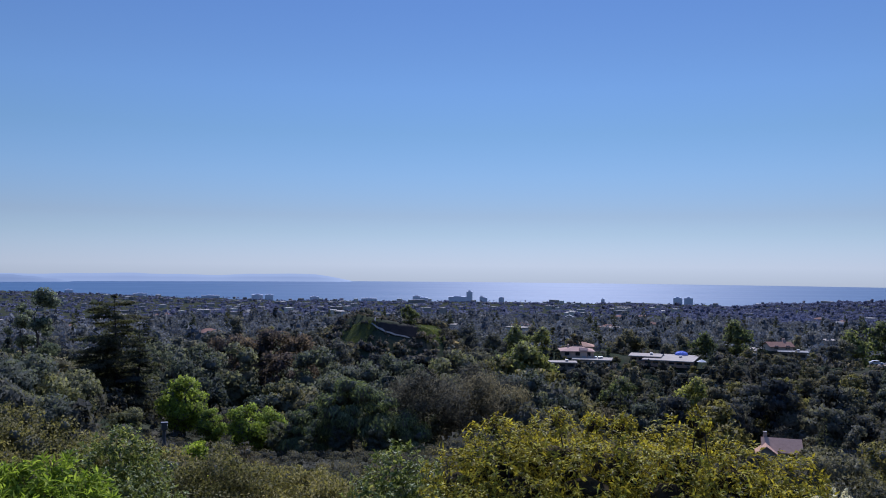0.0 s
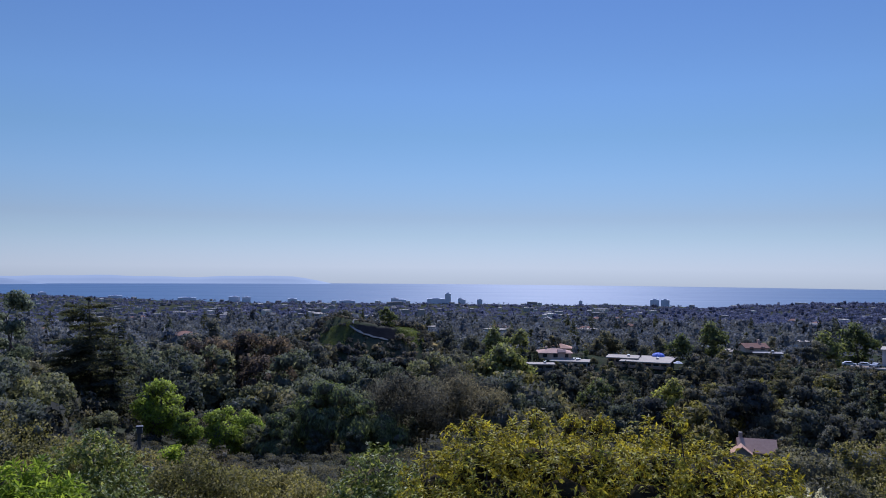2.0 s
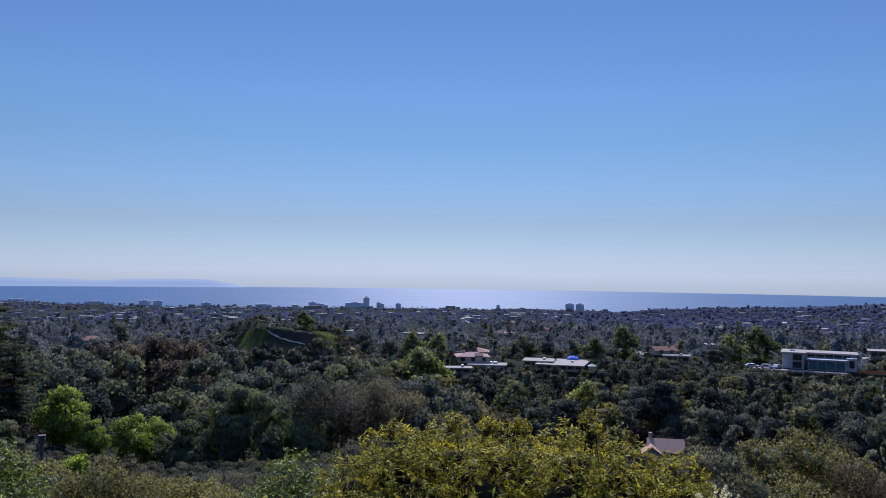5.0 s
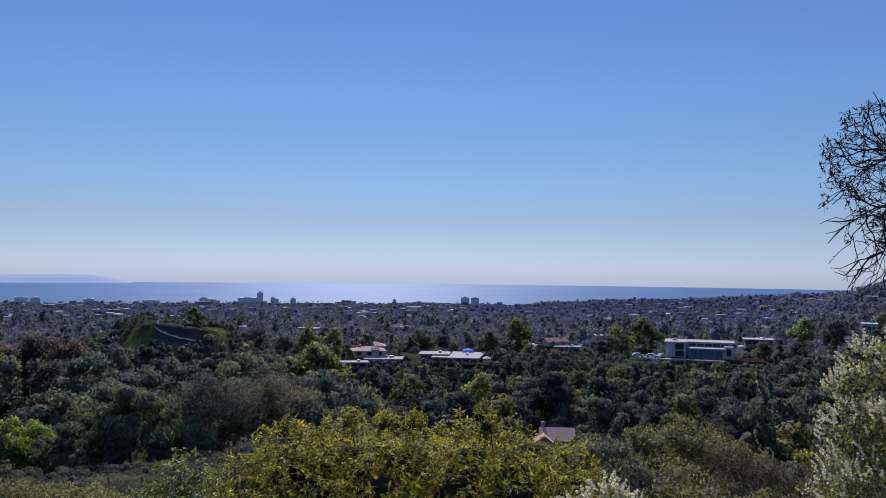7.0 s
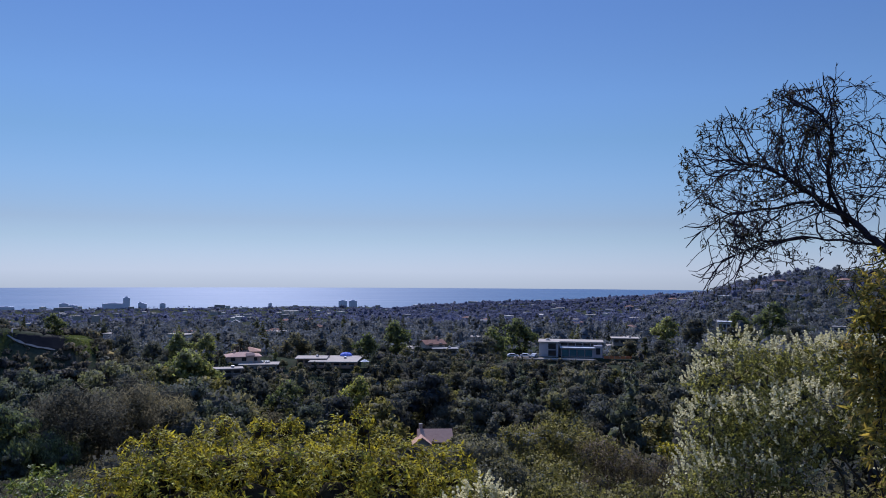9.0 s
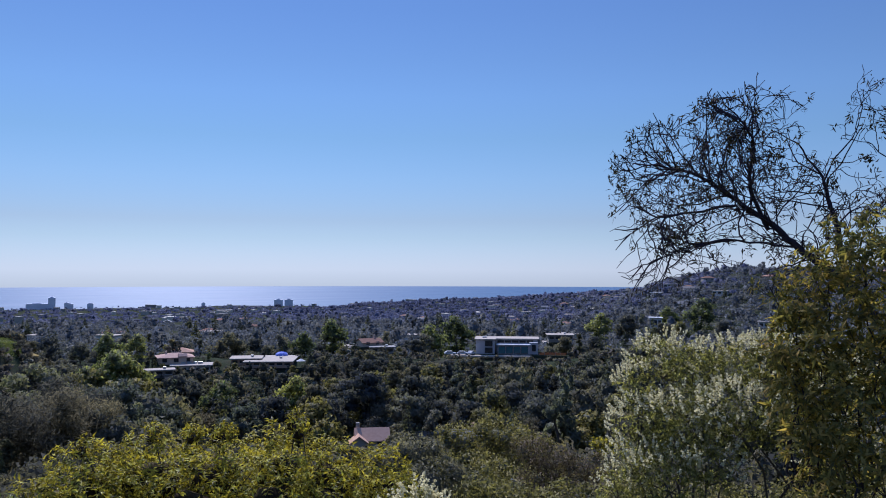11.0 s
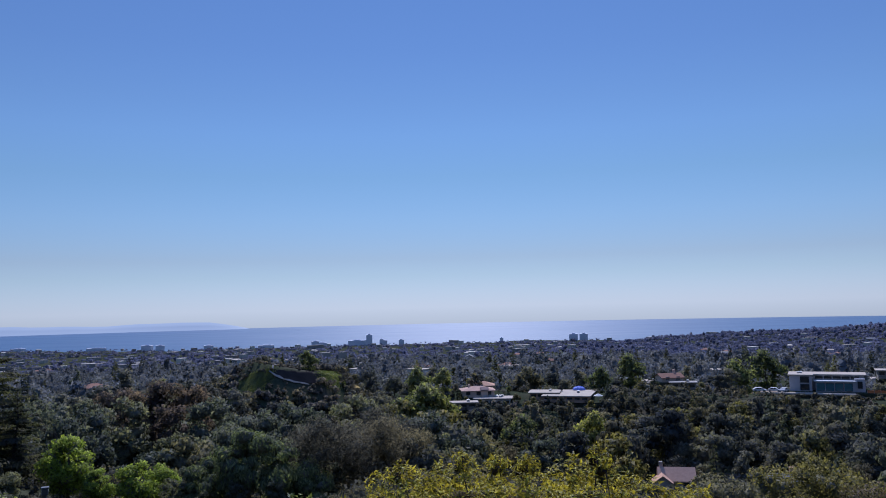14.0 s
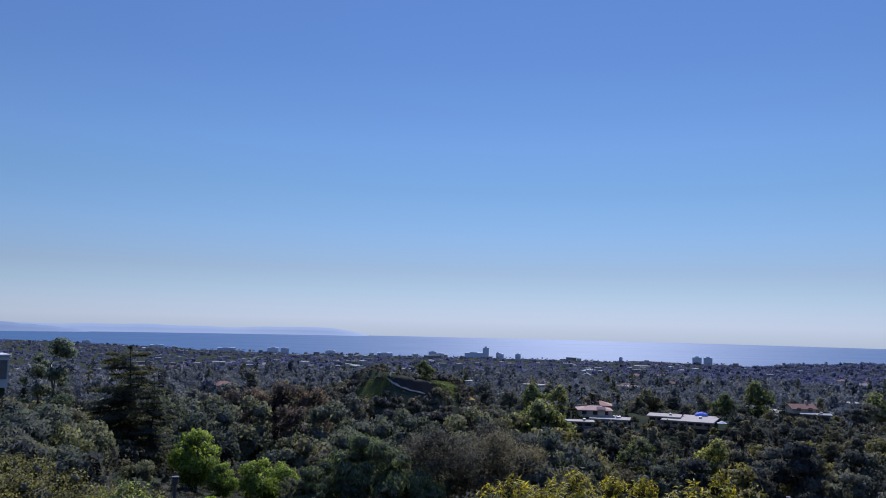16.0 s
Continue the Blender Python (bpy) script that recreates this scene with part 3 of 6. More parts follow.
def cap_angle(az, r):
    """The height angle that crowns stay under, so that the canyon, the knoll and the ridge houses lie open."""
    close = np.interp(az, [-40, -30, -25, -20.5, -18.5, -12, -10.8, -10, -2, 0, 5, 8, 12, 30, 36, 40, 65], [-3.4, -4.2, -5.5, -9.5, -11.6, -13.4, -13.8, -13.9, -13.8, -12.6, -10, -10.5, -11.4, -11.4, -10.6, -9.5, -8.5])
    near = np.interp(az, [-40, -30, -25, -20, -15, -10, -6, 0, 5, 8, 12, 30, 36, 40, 65], [-3.4, -4.2, -5.0, -5.4, -5.6, -5.8, -6.5, -6.5, -7.4, -10, -11.4, -11.4, -10.6, -9.5, -8.5])
    near = np.where(r < 104, close, near)
    mid = np.interp(az, [-40, -25, -18, -10, -8.5, 0.5, 2, 7, 8, 12, 12.5, 18, 19, 26, 27, 37, 38, 65], [-3, -4.0, -4.3, -4.2, -4.2, -4.5, -5.2, -5.4, -6.6, -6.6, -6.5, -6.5, -5.5, -5.5, -6.0, -6.0, -5.2, -4.8])
    far = np.interp(az, [-40, -20, -8, 2, 60], [-2.6, -3.6, -3.5, -3.9, -4.0])
    mid = np.where((r < 219) & (az > -8.6) & (az < 0.4), np.minimum(mid, -5.3), mid)
    return np.where(r < 183, near, np.where(r < 309 - 77 * (az < 2), mid, np.where(r < 390, far, 5.0)))


def place_tree(proto, az, r, scale=1.0, dz=0.0, squash=1.0, top=None, height=8.0):
    """Copies a tree to its place; top: the height angle that its tip reaches."""
    x, y = polar(az, r)
    z = float(ground_z(x, y)) + dz - 0.15
    if top is not None:
        scale = (EYE + r * math.tan(radians(top)) - z) / height
        squash = 1.0
    ob = copy_thing(proto, pose(x, y, z, 0, 0, random.uniform(0, 360)))
    ob.scale = (scale / squash ** 0.5, scale / squash ** 0.5, scale * squash)
    return ob


def drop_proto(proto):
    for o in (*proto.children_recursive, proto):
        bpy.data.objects.remove(o)


HEIGHT = {}


def tree_kind(name, label, leaf_mat, bark, h, widths, *rest):
    made = [make_tree(name, label, "tree", leaf_mat, bark, h, rx, *rest) for rx in widths]
    for q in made:
        HEIGHT[q.name] = h
    return made


OAKS = tree_kind("oak_tree", "dark green live oak with a dense rounded crown", M_OAK, M_BARK, 8.0, (3.6, 4.1, 3.1), "dome", 3000, 0.35, 26, 1.3, 0.12, 0.6)
BROADS = tree_kind("broad_tree", "dark green broad-crowned tree in the canyon", M_FIR, M_BARK, 8.0, (3.3, 3.9), "dome", 4200, 0.31, 34, 1.15, 0.1, 0.6)
TALLS = tree_kind("tall_tree", "tall dark evergreen tree with a billowing crown", M_FIR, M_BARK, 11.0, (3.4,), "round", 5000, 0.33, 40, 1.2, 0.08, 0.6)
STONES = tree_kind("stone_pine", "broad dark pine with a domed crown of upright tufts", M_TUFT, M_BARK, 11.0, (5.4,), "dome", 11000, 0.3, 60, 1.1, 0.2, 0.7, 0.45, 0.6, 1.2)
GUMS = tree_kind("gum_tree", "tall pale green gum tree with an open crown", M_GUM, M_BARK, 13.0, (3.3,), "layers", 4600, 0.3, 13, 1.0, 0.38, 0.0, 0.7, 0.6)
BIGBARES = tree_kind("leafless_tree", "wide leafless tree of fine grey-brown twigs", M_BAREWOOD, M_BARK, 8.0, (4.2,), "dome", 12000, 0.3, 40, 1.35, 0.1, 0.0, 0.95, 0.2)
EUCS = tree_kind("eucalyptus_tree", "tall grey-green eucalyptus with an open clumpy crown", M_EUC, M_BARK, 13.0, (3.4, 3.9), "layers", 3200, 0.42, 24, 1.25, 0.25, 0.4, 0.7, 0.6)
SPRINGS = tree_kind("spring_tree", "pale green tree in new leaf among darker ones", M_SPRING, M_BARK, 8.5, (2.9,), "round", 2200, 0.45, 26, 1.2, 0.08, 0.4, 0.7)
BRIGHTS = tree_kind("leafy_tree", "fresh bright green tree in new spring leaf", M_BRIGHT, M_BARK, 8.5, (2.9,), "round", 8500, 0.26, 36, 1.2, 0.02, 0.55, 0.6)
OLIVES = tree_kind("olive_green_tree", "dusty olive-green tree on the canyon slope", M_FIR, M_BARK, 6.0, (3.0,), "dome", 6200, 0.24, 24, 1.1, 0.12, 0.5)
SLOPES = tree_kind("canyon_tree", "slender dark evergreen tree in the canyon", M_SLOPE, M_BARK, 10.5, (2.5,), "round", 1600, 0.5, 22, 1.3, 0.04, 0.6)
SLOPES += tree_kind("slope_tree", "dark evergreen tree on the canyon slope", M_SLOPE, M_BARK, 8.0, (3.6,), "dome", 1600, 0.5, 22, 1.4, 0.04, 0.6)
SLOPES += tree_kind("evergreen_tree", "broad dark evergreen tree on the canyon slope", M_OAK, M_BARK, 8.0, (4.3,), "dome", 1750, 0.5, 26, 1.45, 0.04, 0.6)
SLOPES += tree_kind("pointed_tree", "tall pointed dark tree on the canyon slope", M_FIR, M_BARK, 11.0, (2.6,), "cone", 1500, 0.5, 26, 1.15, 0.03, 0.6)
GREYS = tree_kind("grey_green_tree", "grey-green tree on the canyon slope", M_EUC, M_BARK, 9.5, (2.9, 3.5), "layers", 1450, 0.48, 20, 1.35, 0.06, 0.5, 0.65)
DULLS = tree_kind("dusty_tree", "dusty olive-green tree among darker ones", M_SHRUB, M_BARK, 7.5, (3.3,), "dome", 1550, 0.46, 20, 1.35, 0.04, 0.55)
BARES = tree_kind("bare_tree", "grey-brown twiggy tree with hardly any leaves", M_BAREWOOD, M_BARK, 8.0, (3.2,), "dome", 1300, 0.66, 22, 1.4, 0.06, 0.0, 0.95, 0.28)
CONIFERS = [make_conifer("tall dark conifer with tiers of drooping boughs", 15.0, 6.4, 34000, 19, 10, taper=0.42), make_conifer("tall dark conifer with tiers of drooping boughs", 14.0, 2.9, 9000, 17, 6, taper=0.4)]
PINES = [make_conifer("dark pine standing above the other trees", 12.0, 3.2, 500, 12, 5, 1.25, 4, "pine_tree")]
HEIGHT[PINES[0].name] = 12.0
CYPRESS = tree_kind("cypress_tree", "narrow dark green cypress tree", M_PINE, M_BARK, 9.0, (0.7,), "round", 700, 0.45, 16, 0.75, 0.08)
RUSTS = tree_kind("rusty_eucalyptus", "tall eucalyptus with a rusty brown open crown", M_RUST, M_BARK, 13.0, (3.8,), "layers", 3400, 0.42, 24, 1.25, 0.22, 0.4, 0.7, 0.6)
PROTOS = RUSTS + TALLS + STONES + GUMS + BIGBARES + SPRINGS + OAKS + BROADS + EUCS + BRIGHTS + OLIVES + SLOPES + GREYS + DULLS + BARES + CONIFERS + PINES + CYPRESS

# trees that stand out
place_tree(CONIFERS[0], -22.1, 112, top=-1.95, height=15.0, dz=-2)
place_tree(CONIFERS[1], -20.5, 108, top=-3.9, height=14.0, dz=-2)
place_tree(GUMS[0], -26.5, 100, top=-1.75, height=13.0)
place_tree(BRIGHTS[0], -17.6, 100, top=-6.95, height=8.5)
place_tree(BRIGHTS[0], -13.5, 92, top=-9.3, height=8.0)
place_tree(BRIGHTS[0], -15.9, 97, top=-9.4, height=8.5)
place_tree(BRIGHTS[0], -12.0, 95, top=-9.6, height=8.0)
place_tree(SPRINGS[0], -2.36, 240, top=-2.8, height=8.5, dz=-1)
place_tree(OAKS[1], -5.4, 238, top=-2.85, height=8.0, dz=-1)
place_tree(OAKS[2], -4.9, 246, top=-3.5, height=7.5)
place_tree(SPRINGS[0], 7.0, 300, top=-4.3, height=8.5)
place_tree(SPRINGS[0], 17.9, 345, top=-4.35, height=8.5)
place_tree(SPRINGS[0], 28.6, 400, top=-3.3, height=8.5)
place_tree(SPRINGS[0], 45.4, 620, top=-1.9, height=8.5)
place_tree(SPRINGS[0], 11.6, 305, top=-5.6, height=8.5)
place_tree(OAKS[0], 13.0, 330, top=-4.0, height=8.0)
for az, r, top in ((8.6, 291, -6.15), (9.6, 290, -6.35), (35.3, 332, -5.0), (36.3, 340, -4.75), (37.2, 335, -4.9), (38.2, 342, -4.7), (35.0, 309, -5.9), (12.2, 296, -6.0), (18.4, 296, -5.7), (20.6, 320, -5.1), (24.6, 318, -5.2), (25.8, 322, -5.0),
                   (42.2, 505, -3.75), (42.9, 507, -3.65), (49.1, 505, -3.5), (49.8, 505, -3.4), (40.5, 500, -3.2), (44, 520, -3.1), (47, 520, -2.9), (19.6, 190, -10.2), (24.6, 186, -10.9), (14.3, 292, -6.45), (16.0, 290, -6.6), (15.2, 288, -6.42), (17.2, 288, -6.45), (13.3, 293, -6.2), (9.0, 287, -6.5), (11.3, 288, -6.5), (10.1, 285, -6.75), (29.5, 299, -6.1), (33.6, 300, -6.15), (31.8, 298, -6.2), (23.4, 318, -5.45)):
    place_tree(random.choice(SLOPES + DULLS), az, r, top=top, height=8.3)
for az, r, top in ((43.3, 640, -2.5), (20.0, 400, -3.5), (5.2, 320, -4.2), (26.9, 360, -3.9), (38.6, 470, -3.0), (12.4, 230, -7.6), (17.2, 236, -7.4), (3.8, 240, -6.3)):
    place_tree(SPRINGS[0], az, r, top=top, height=8.5)
place_tree(GUMS[0], -27.4, 103, top=-3.4, height=13.0)
for az, r, top in ((-30.2, 92, -4.3), (-31.4, 94, -4.4), (-28.8, 90, -5.0)):
    place_tree(OAKS[0], az, r, top=top, height=8.0)
for az, r, top in ((-1.3, 92, -6.4), (1.6, 97, -6.7), (4.2, 104, -7.0), (2.9, 125, -6.2)):
    place_tree(BIGBARES[0], az, r, top=top, height=8.0)
for az, r, top in ((-19.3, 122, -9.0), (-18.2, 126, -9.4), (-16.6, 124, -9.0), (-14.6, 122, -9.2)):
    place_tree(BROADS[0], az, r, top=top, height=8.0)
for az, r, top in ((-13.4, 158, -5.2), (-12.0, 162, -4.6), (-10.6, 160, -4.9), (-14.8, 166, -5.0), (-9.4, 168, -5.4), (-11.4, 150, -6.2)):
    place_tree(RUSTS[0], az, r, top=top, height=13.0)
for az, r, top in ((3.2, 232, -6.3), (4.4, 240, -6.0), (5.4, 246, -5.7), (6.4, 250, -5.9), (4.0, 218, -7.0), (5.6, 222, -6.8), (6.9, 232, -6.7), (7.7, 240, -6.9), (5.0, 206, -7.7), (6.4, 210, -7.6), (3.0, 210, -7.3), (20.0, 250, -7.2), (30.2, 262, -7.4), (36.6, 262, -7.2), (39.5, 250, -7.0)):
    place_tree(random.choice(DULLS + SPRINGS[:1] + DULLS), az, r, top=top, height=7.8)
place_tree(STONES[0], -5.9, 88, top=-7.3, height=11.0, dz=-1)
place_tree(STONES[0], -8.6, 90, top=-9.3, height=11.0, dz=-2.5)
place_tree(STONES[0], -3.0, 87, top=-9.8, height=11.0, dz=-2.5)
for az, r, top, broad in ((-10.2, 90, -9.6, 0.8), (-3.2, 97, -7.9, 1.1), (-1.6, 92, -9.3, 1.1), (-11.4, 90, -10.4, 0.9), (-7.2, 84, -10.8, 0.9), (-4.6, 83, -11.0, 0.9), (-9.4, 84, -11.4, 0.8)):
    ob = place_tree(TALLS[0], az, r, top=top, height=11.0)
    ob.scale = (ob.scale[0] * broad, ob.scale[1] * broad, ob.scale[2])
for az, r, top in ( (-9.3, 150, -4.7), (-6.1, 140, -5.9), (-14.6, 150, -4.6), (-12.2, 165, -4.4), (-16.8, 140, -5.2), (-18.6, 150, -4.4), (-3, 165, -5.4), (0.8, 175, -5.2), (5.5, 160, -6.4), (8.5, 170, -8.2)):
    place_tree(TALLS[0], az, r, top=top, height=11.0)
for az, r, top in ((-27.9, 85, -5.4), (-26.4, 83, -6.3), (-25.1, 86, -6.6), (-28.9, 80, -5.8), (-27.2, 74, -7.6), (-25.6, 72, -8.2), (-29, 70, -7.6)):
    place_tree(OLIVES[0], az, r, top=top, height=6.0)
for az in (7.7, 8.0, 8.15):
    place_tree(CYPRESS[0], az, 292, top=-5.7, height=9.0)
for az, r, top in ((-10.4, 108, -7.6), (-11.6, 103, -9.4), (4.6, 100, -8.4), (6.6, 104, -8.6), (0.4, 106, -7.6)):
    place_tree(random.choice(OAKS), az, r, top=top, height=8.0)

# woods on the near slopes and across the canyon
HOUSE_SPOTS = [(9.3, 303, 6), (10.5, 296, 5), (14.8, 301, 6), (16.8, 301, 6), (13.2, 305, 6), (16.5, 312, 5), (22.5, 328, 9), (31.0, 313, 7), (33.4, 313, 7), (28.6, 306, 5), (30.2, 305, 4), (35.5, 380, 8), (22.4, 190, 8), (22.5, 180, 7), (22.5, 172, 6), (29.2, 186, 6), (29.2, 196, 7),
               (-3.4, 229, 3), (-2.3, 229, 3), (-4.6, 229, 2.5), (-1.0, 226, 2), (-6.4, 221, 2), (-7.2, 213, 2), (-30.4, 100, 4), (17.6, 270, 3), (17.6, 256, 3), (17.5, 242, 3), (42.4, 520, 6), (49.3, 520, 6), (-18.85, 40, 0.8), (-18.8, 37, 0.9)]
HOUSE_XY = [(*polar(a_, r_), q) for a_, r_, q in HOUSE_SPOTS]


# open ground on the knoll: azimuths, upper and lower edge as height angles
KNOLL_CUT = ([-4.7, -4.0, -3.0, -2.0, -1.5], [-4.05, -4.05, -4.05, -4.05, -4.1], [-4.3, -4.75, -5.0, -5.15, -4.9])
KNOLL_SHOULDER = ([-1.6, -0.6, 0.3], [-4.05, -4.3, -4.95], [-4.95, -5.15, -5.2])
KNOLL_BANK = ([-7.7, -6.5, -5.6, -4.8], [-5.3, -4.5, -4.1, -4.05], [-6.3, -6.2, -5.4, -4.5])


def on_knoll(x, y):
    """Whether places lie on the knoll's open ground."""
    r, az = np.hypot(x, y), np.degrees(np.arctan2(x, y))
    el = np.degrees(np.arctan2(ground_z(x, y) - EYE, r))
    hit = np.zeros(np.shape(r), bool)
    for q, hi, lo in (KNOLL_CUT, KNOLL_SHOULDER, KNOLL_BANK):
        inside = (az > q[0]) & (az < q[-1]) & (el < np.interp(az, q, hi) + 0.15) & (el > np.interp(az, q, lo) - 0.1)
        hit |= inside & ((q is not KNOLL_BANK[0]) | (np.sin(x * 1.7 + 2 * np.sin(y * 0.6)) < 0.55))
    return hit & (r > 190) & (r < 250)


def clear_of(x, y, margin=0.0):
    if on_knoll(np.array(x), np.array(y)):
        return False
    return all((x - hx) ** 2 + (y - hy) ** 2 > (q + margin) ** 2 for hx, hy, q in HOUSE_XY)


random.seed(11)


def scatter(protos, n, az0, az1, r0, r1, s0, s1, gap, taken):
    made = tries = 0
    while made < n and tries < n * 40:
        tries += 1
        az, r = random.uniform(az0, az1), math.sqrt(random.uniform(r0 * r0, r1 * r1))
        x, y = polar(az, r)
        if not clear_of(x, y) or any((x - u) ** 2 + (y - v) ** 2 < gap * gap for u, v in taken):
            continue
        kind = random.choice(protos)
        h = HEIGHT.get(kind.name, 8.0)
        room = EYE + r * math.tan(radians(float(cap_angle(az, r)))) - float(ground_z(x, y))
        s = min(random.uniform(s0, s1), random.uniform(0.75, 1.0) * room / h)
        if s < 0.3:
            continue
        taken.append((x, y))
        place_tree(kind, az, r, s, 0, random.uniform(0.85, 1.1) if s > 0.6 else 0.85)
        made += 1


TAKEN = [polar(a_, r_) for a_, r_ in ((-22.1, 112), (-20.5, 108), (-24, 108), (-17.6, 100), (-13.4, 92), (-15.6, 97), (-26.8, 100), (-7.3, 92), (-3.6, 100), (-1.5, 82), (1.4, 88), (4, 96))]
TAKEN += [polar(a_, r_) for a_, r_ in ((-0.2, 118), (2.9, 125), (-11.6, 118), (-9.3, 150), (-6.1, 140), (-14.6, 150), (-12.2, 165), (-16.8, 140), (-18.6, 150), (-3, 165), (0.8, 175))]
scatter(BROADS + TALLS, 36, -32, 14, 105, 200, 1.2, 2.0, 7.5, TAKEN)
scatter(PINES, 40, -28, 60, 150, 420, 0.7, 1.25, 6.0, TAKEN)
scatter(PINES, 24, 4, 60, 190, 300, 0.9, 1.5, 8.0, TAKEN)
scatter(EUCS, 18, -18, -6, 150, 230, 0.7, 1.1, 6.0, TAKEN)
scatter(OAKS + OLIVES, 36, -34, 62, 46, 105, 0.5, 0.95, 4.6, TAKEN)
scatter(SLOPES + DULLS + BARES, 60, 6, 62, 100, 185, 0.5, 0.9, 4.6, TAKEN)
scatter(SLOPES + DULLS, 90, 0, 62, 185, 300, 1.4, 2.2, 7.0, TAKEN)
scatter(SLOPES + SLOPES + GREYS + DULLS + BARES, 200, 0, 62, 185, 302, 0.8, 1.5, 4.0, TAKEN)
scatter(SLOPES + GREYS + DULLS + BARES, 110, -30, 2, 185, 330, 1.0, 1.9, 5.6, TAKEN)
scatter(SLOPES + GREYS + CYPRESS + DULLS + BARES, 130, -30, 62, 300, 430, 0.8, 1.6, 5.6, TAKEN)
scatter(PINES + PINES + CYPRESS + SLOPES[3:], 170, -30, 60, 400, 900, 0.8, 1.6, 11.0, TAKEN)
for p_ in PROTOS:
    drop_proto(p_)


def wood(name, n, az0, az1, r0, r1, h0, h1, clumps, leaves, leaf, mat, label, wide=1.0, mass=None, solid=1.0, up=0.3, spires=0.16):
    """A wood of many small crowns, joined; up: how much the canopy's top catches the light as one."""
    r = np.sqrt(rng.uniform(r0 * r0, r1 * r1, n))
    az = rng.uniform(az0, az1, n)
    x, y = r * np.sin(np.radians(az)), r * np.cos(np.radians(az))
    keep = (r < coast(az) - 25) & ~on_knoll(x, y)
    for hx, hy, q in HOUSE_XY:
        keep &= (x - hx) ** 2 + (y - hy) ** 2 > (q + 1) ** 2
    x, y, r, az = x[keep], y[keep], r[keep], az[keep]
    n = len(x)
    z = ground_z(x, y)
    spire = rng.random(n) < spires
    h = rng.uniform(h0, h1, n) * np.where(spire, 1.7, 1.0)
    room = EYE + r * np.tan(np.radians(cap_angle(az, r))) - z
    h = np.clip(np.minimum(h, room), 0.8, 30) * np.where(r > coast(az) - 140, 0.55, 1.0)
    w = h * rng.uniform(0.35, 0.6, n) * wide * np.where(spire, 0.3, 1.0)
    base = np.stack([x, y, z + h * 0.5], 1)
    cc = np.repeat(base, clumps, 0) + rng.normal(size=(n * clumps, 3)) * np.repeat(np.stack([w * 0.4, w * 0.4, h * 0.17], 1), clumps, 0)
    k = n * leaves
    d = unit(rng.normal(size=(k, 3)) + (0, 0, 0.2))
    pick = rng.integers(0, clumps, k) + np.repeat(np.arange(n), leaves) * clumps
    deep = (0.6 + 0.45 * rng.random(k) ** 0.5)[:, None]
    p = cc[pick] + d * deep * np.repeat(np.stack([w * 0.6, w * 0.6, h * 0.3], 1), leaves, 0)
    s = leaf * rng.uniform(0.6, 1.4, k) * np.repeat(h / (0.5 * (h0 + h1)), leaves)
    whole = (p - np.repeat(base - np.stack([0 * h, 0 * h, h * 0.25], 1), leaves, 0)) / np.repeat(np.stack([w, w, h], 1), leaves, 0)
    nn = [np.repeat(unit(0.6 * d + 0.8 * unit(whole) + (0, 0, up) + 0.2 * rng.normal(size=(k, 3))), 3, 0)]
    pieces = [flakes(p, d + 0.5 * rng.normal(size=(k, 3)), s, s * 0.8)]
    heart = 0
    if solid:
        wc, hc = np.repeat(w, clumps), np.repeat(h, clumps)
        pieces.append(lumps(cc, wc * 0.46 * solid, hc * 0.26 * solid, 0.22))
        nn.append(unit(np.tile(ICO_V, (len(cc), 1)) + (0, 0, up) + 0.25 * rng.normal(size=(len(cc) * 12, 3))))
        heart = 20 * len(wc)
    return tagged(new(name, tri_mesh(name, *join(pieces), mat, True, heart, mass, np.concatenate(nn))), label, "woods", kind="stuff")


# houses on the plain stand in gaps of the wood
random.seed(5)
PLAIN = []
while len(PLAIN) < 80:
    az_, r_ = random.uniform(-33, 62), math.sqrt(random.uniform(400 ** 2, 1200 ** 2))
    PLAIN.append((az_, r_, random.uniform(0, 360)))
    HOUSE_XY.append((*polar(az_, r_ - 3), 8))
for az_, r_ in ((33.6, 1300), (34.8, 1450), (36.2, 1500), (37.0, 1350), (38.2, 1600), (39.1, 1500), (39.8, 1250), (40.6, 1600), (41.4, 1400), (43.4, 1050), (44.6, 980), (45.8, 1040), (31.5, 1500), (29.2, 1400), (27.4, 1250), (46.6, 900), (44.0, 860), (25.0, 1150)):
    PLAIN.append((az_, r_, random.uniform(-25, 25) - az_))
    HOUSE_XY.append((*polar(az_, r_ - 8), 13))

wood("near_scrub", 250, -36, 64, 30, 70, 1.4, 3.2, 4, 400, 0.185, M_SCRUB, "dark low scrub on the near slope", 1.6, solid=0)
wood("canyon_scrub", 560, -34, 64, 68, 150, 1.8, 3.8, 4, 260, 0.26, M_SCRUB, "dark scrub on the canyon's near side", 1.7, solid=0)
wood("canyon_undergrowth", 1500, -34, 64, 150, 345, 2.2, 4.6, 2, 66, 0.62, M_SCRUB, "dark scrub and low trees filling the canyon", 1.9, solid=0.6)
wood("slope_scrub", 700, 4, 60, 222, 300, 1.8, 3.6, 2, 50, 0.7, M_SCRUB, "dark scrub under the trees of the far slope", 2.0, solid=0.6)
wood("knoll_scrub", 1150, -10.5, 1.8, 190, 262, 0.9, 2.6, 2, 60, 0.55, M_OAK_FAR, "scrub covering the knoll's flanks", 1.7, solid=0.6)
wood("ridge_scrub", 420, 5, 40, 272, 312, 1.2, 2.6, 2, 40, 0.6, M_OAK_FAR, "low scrub along the ridge below the houses", 1.8, solid=0.6)
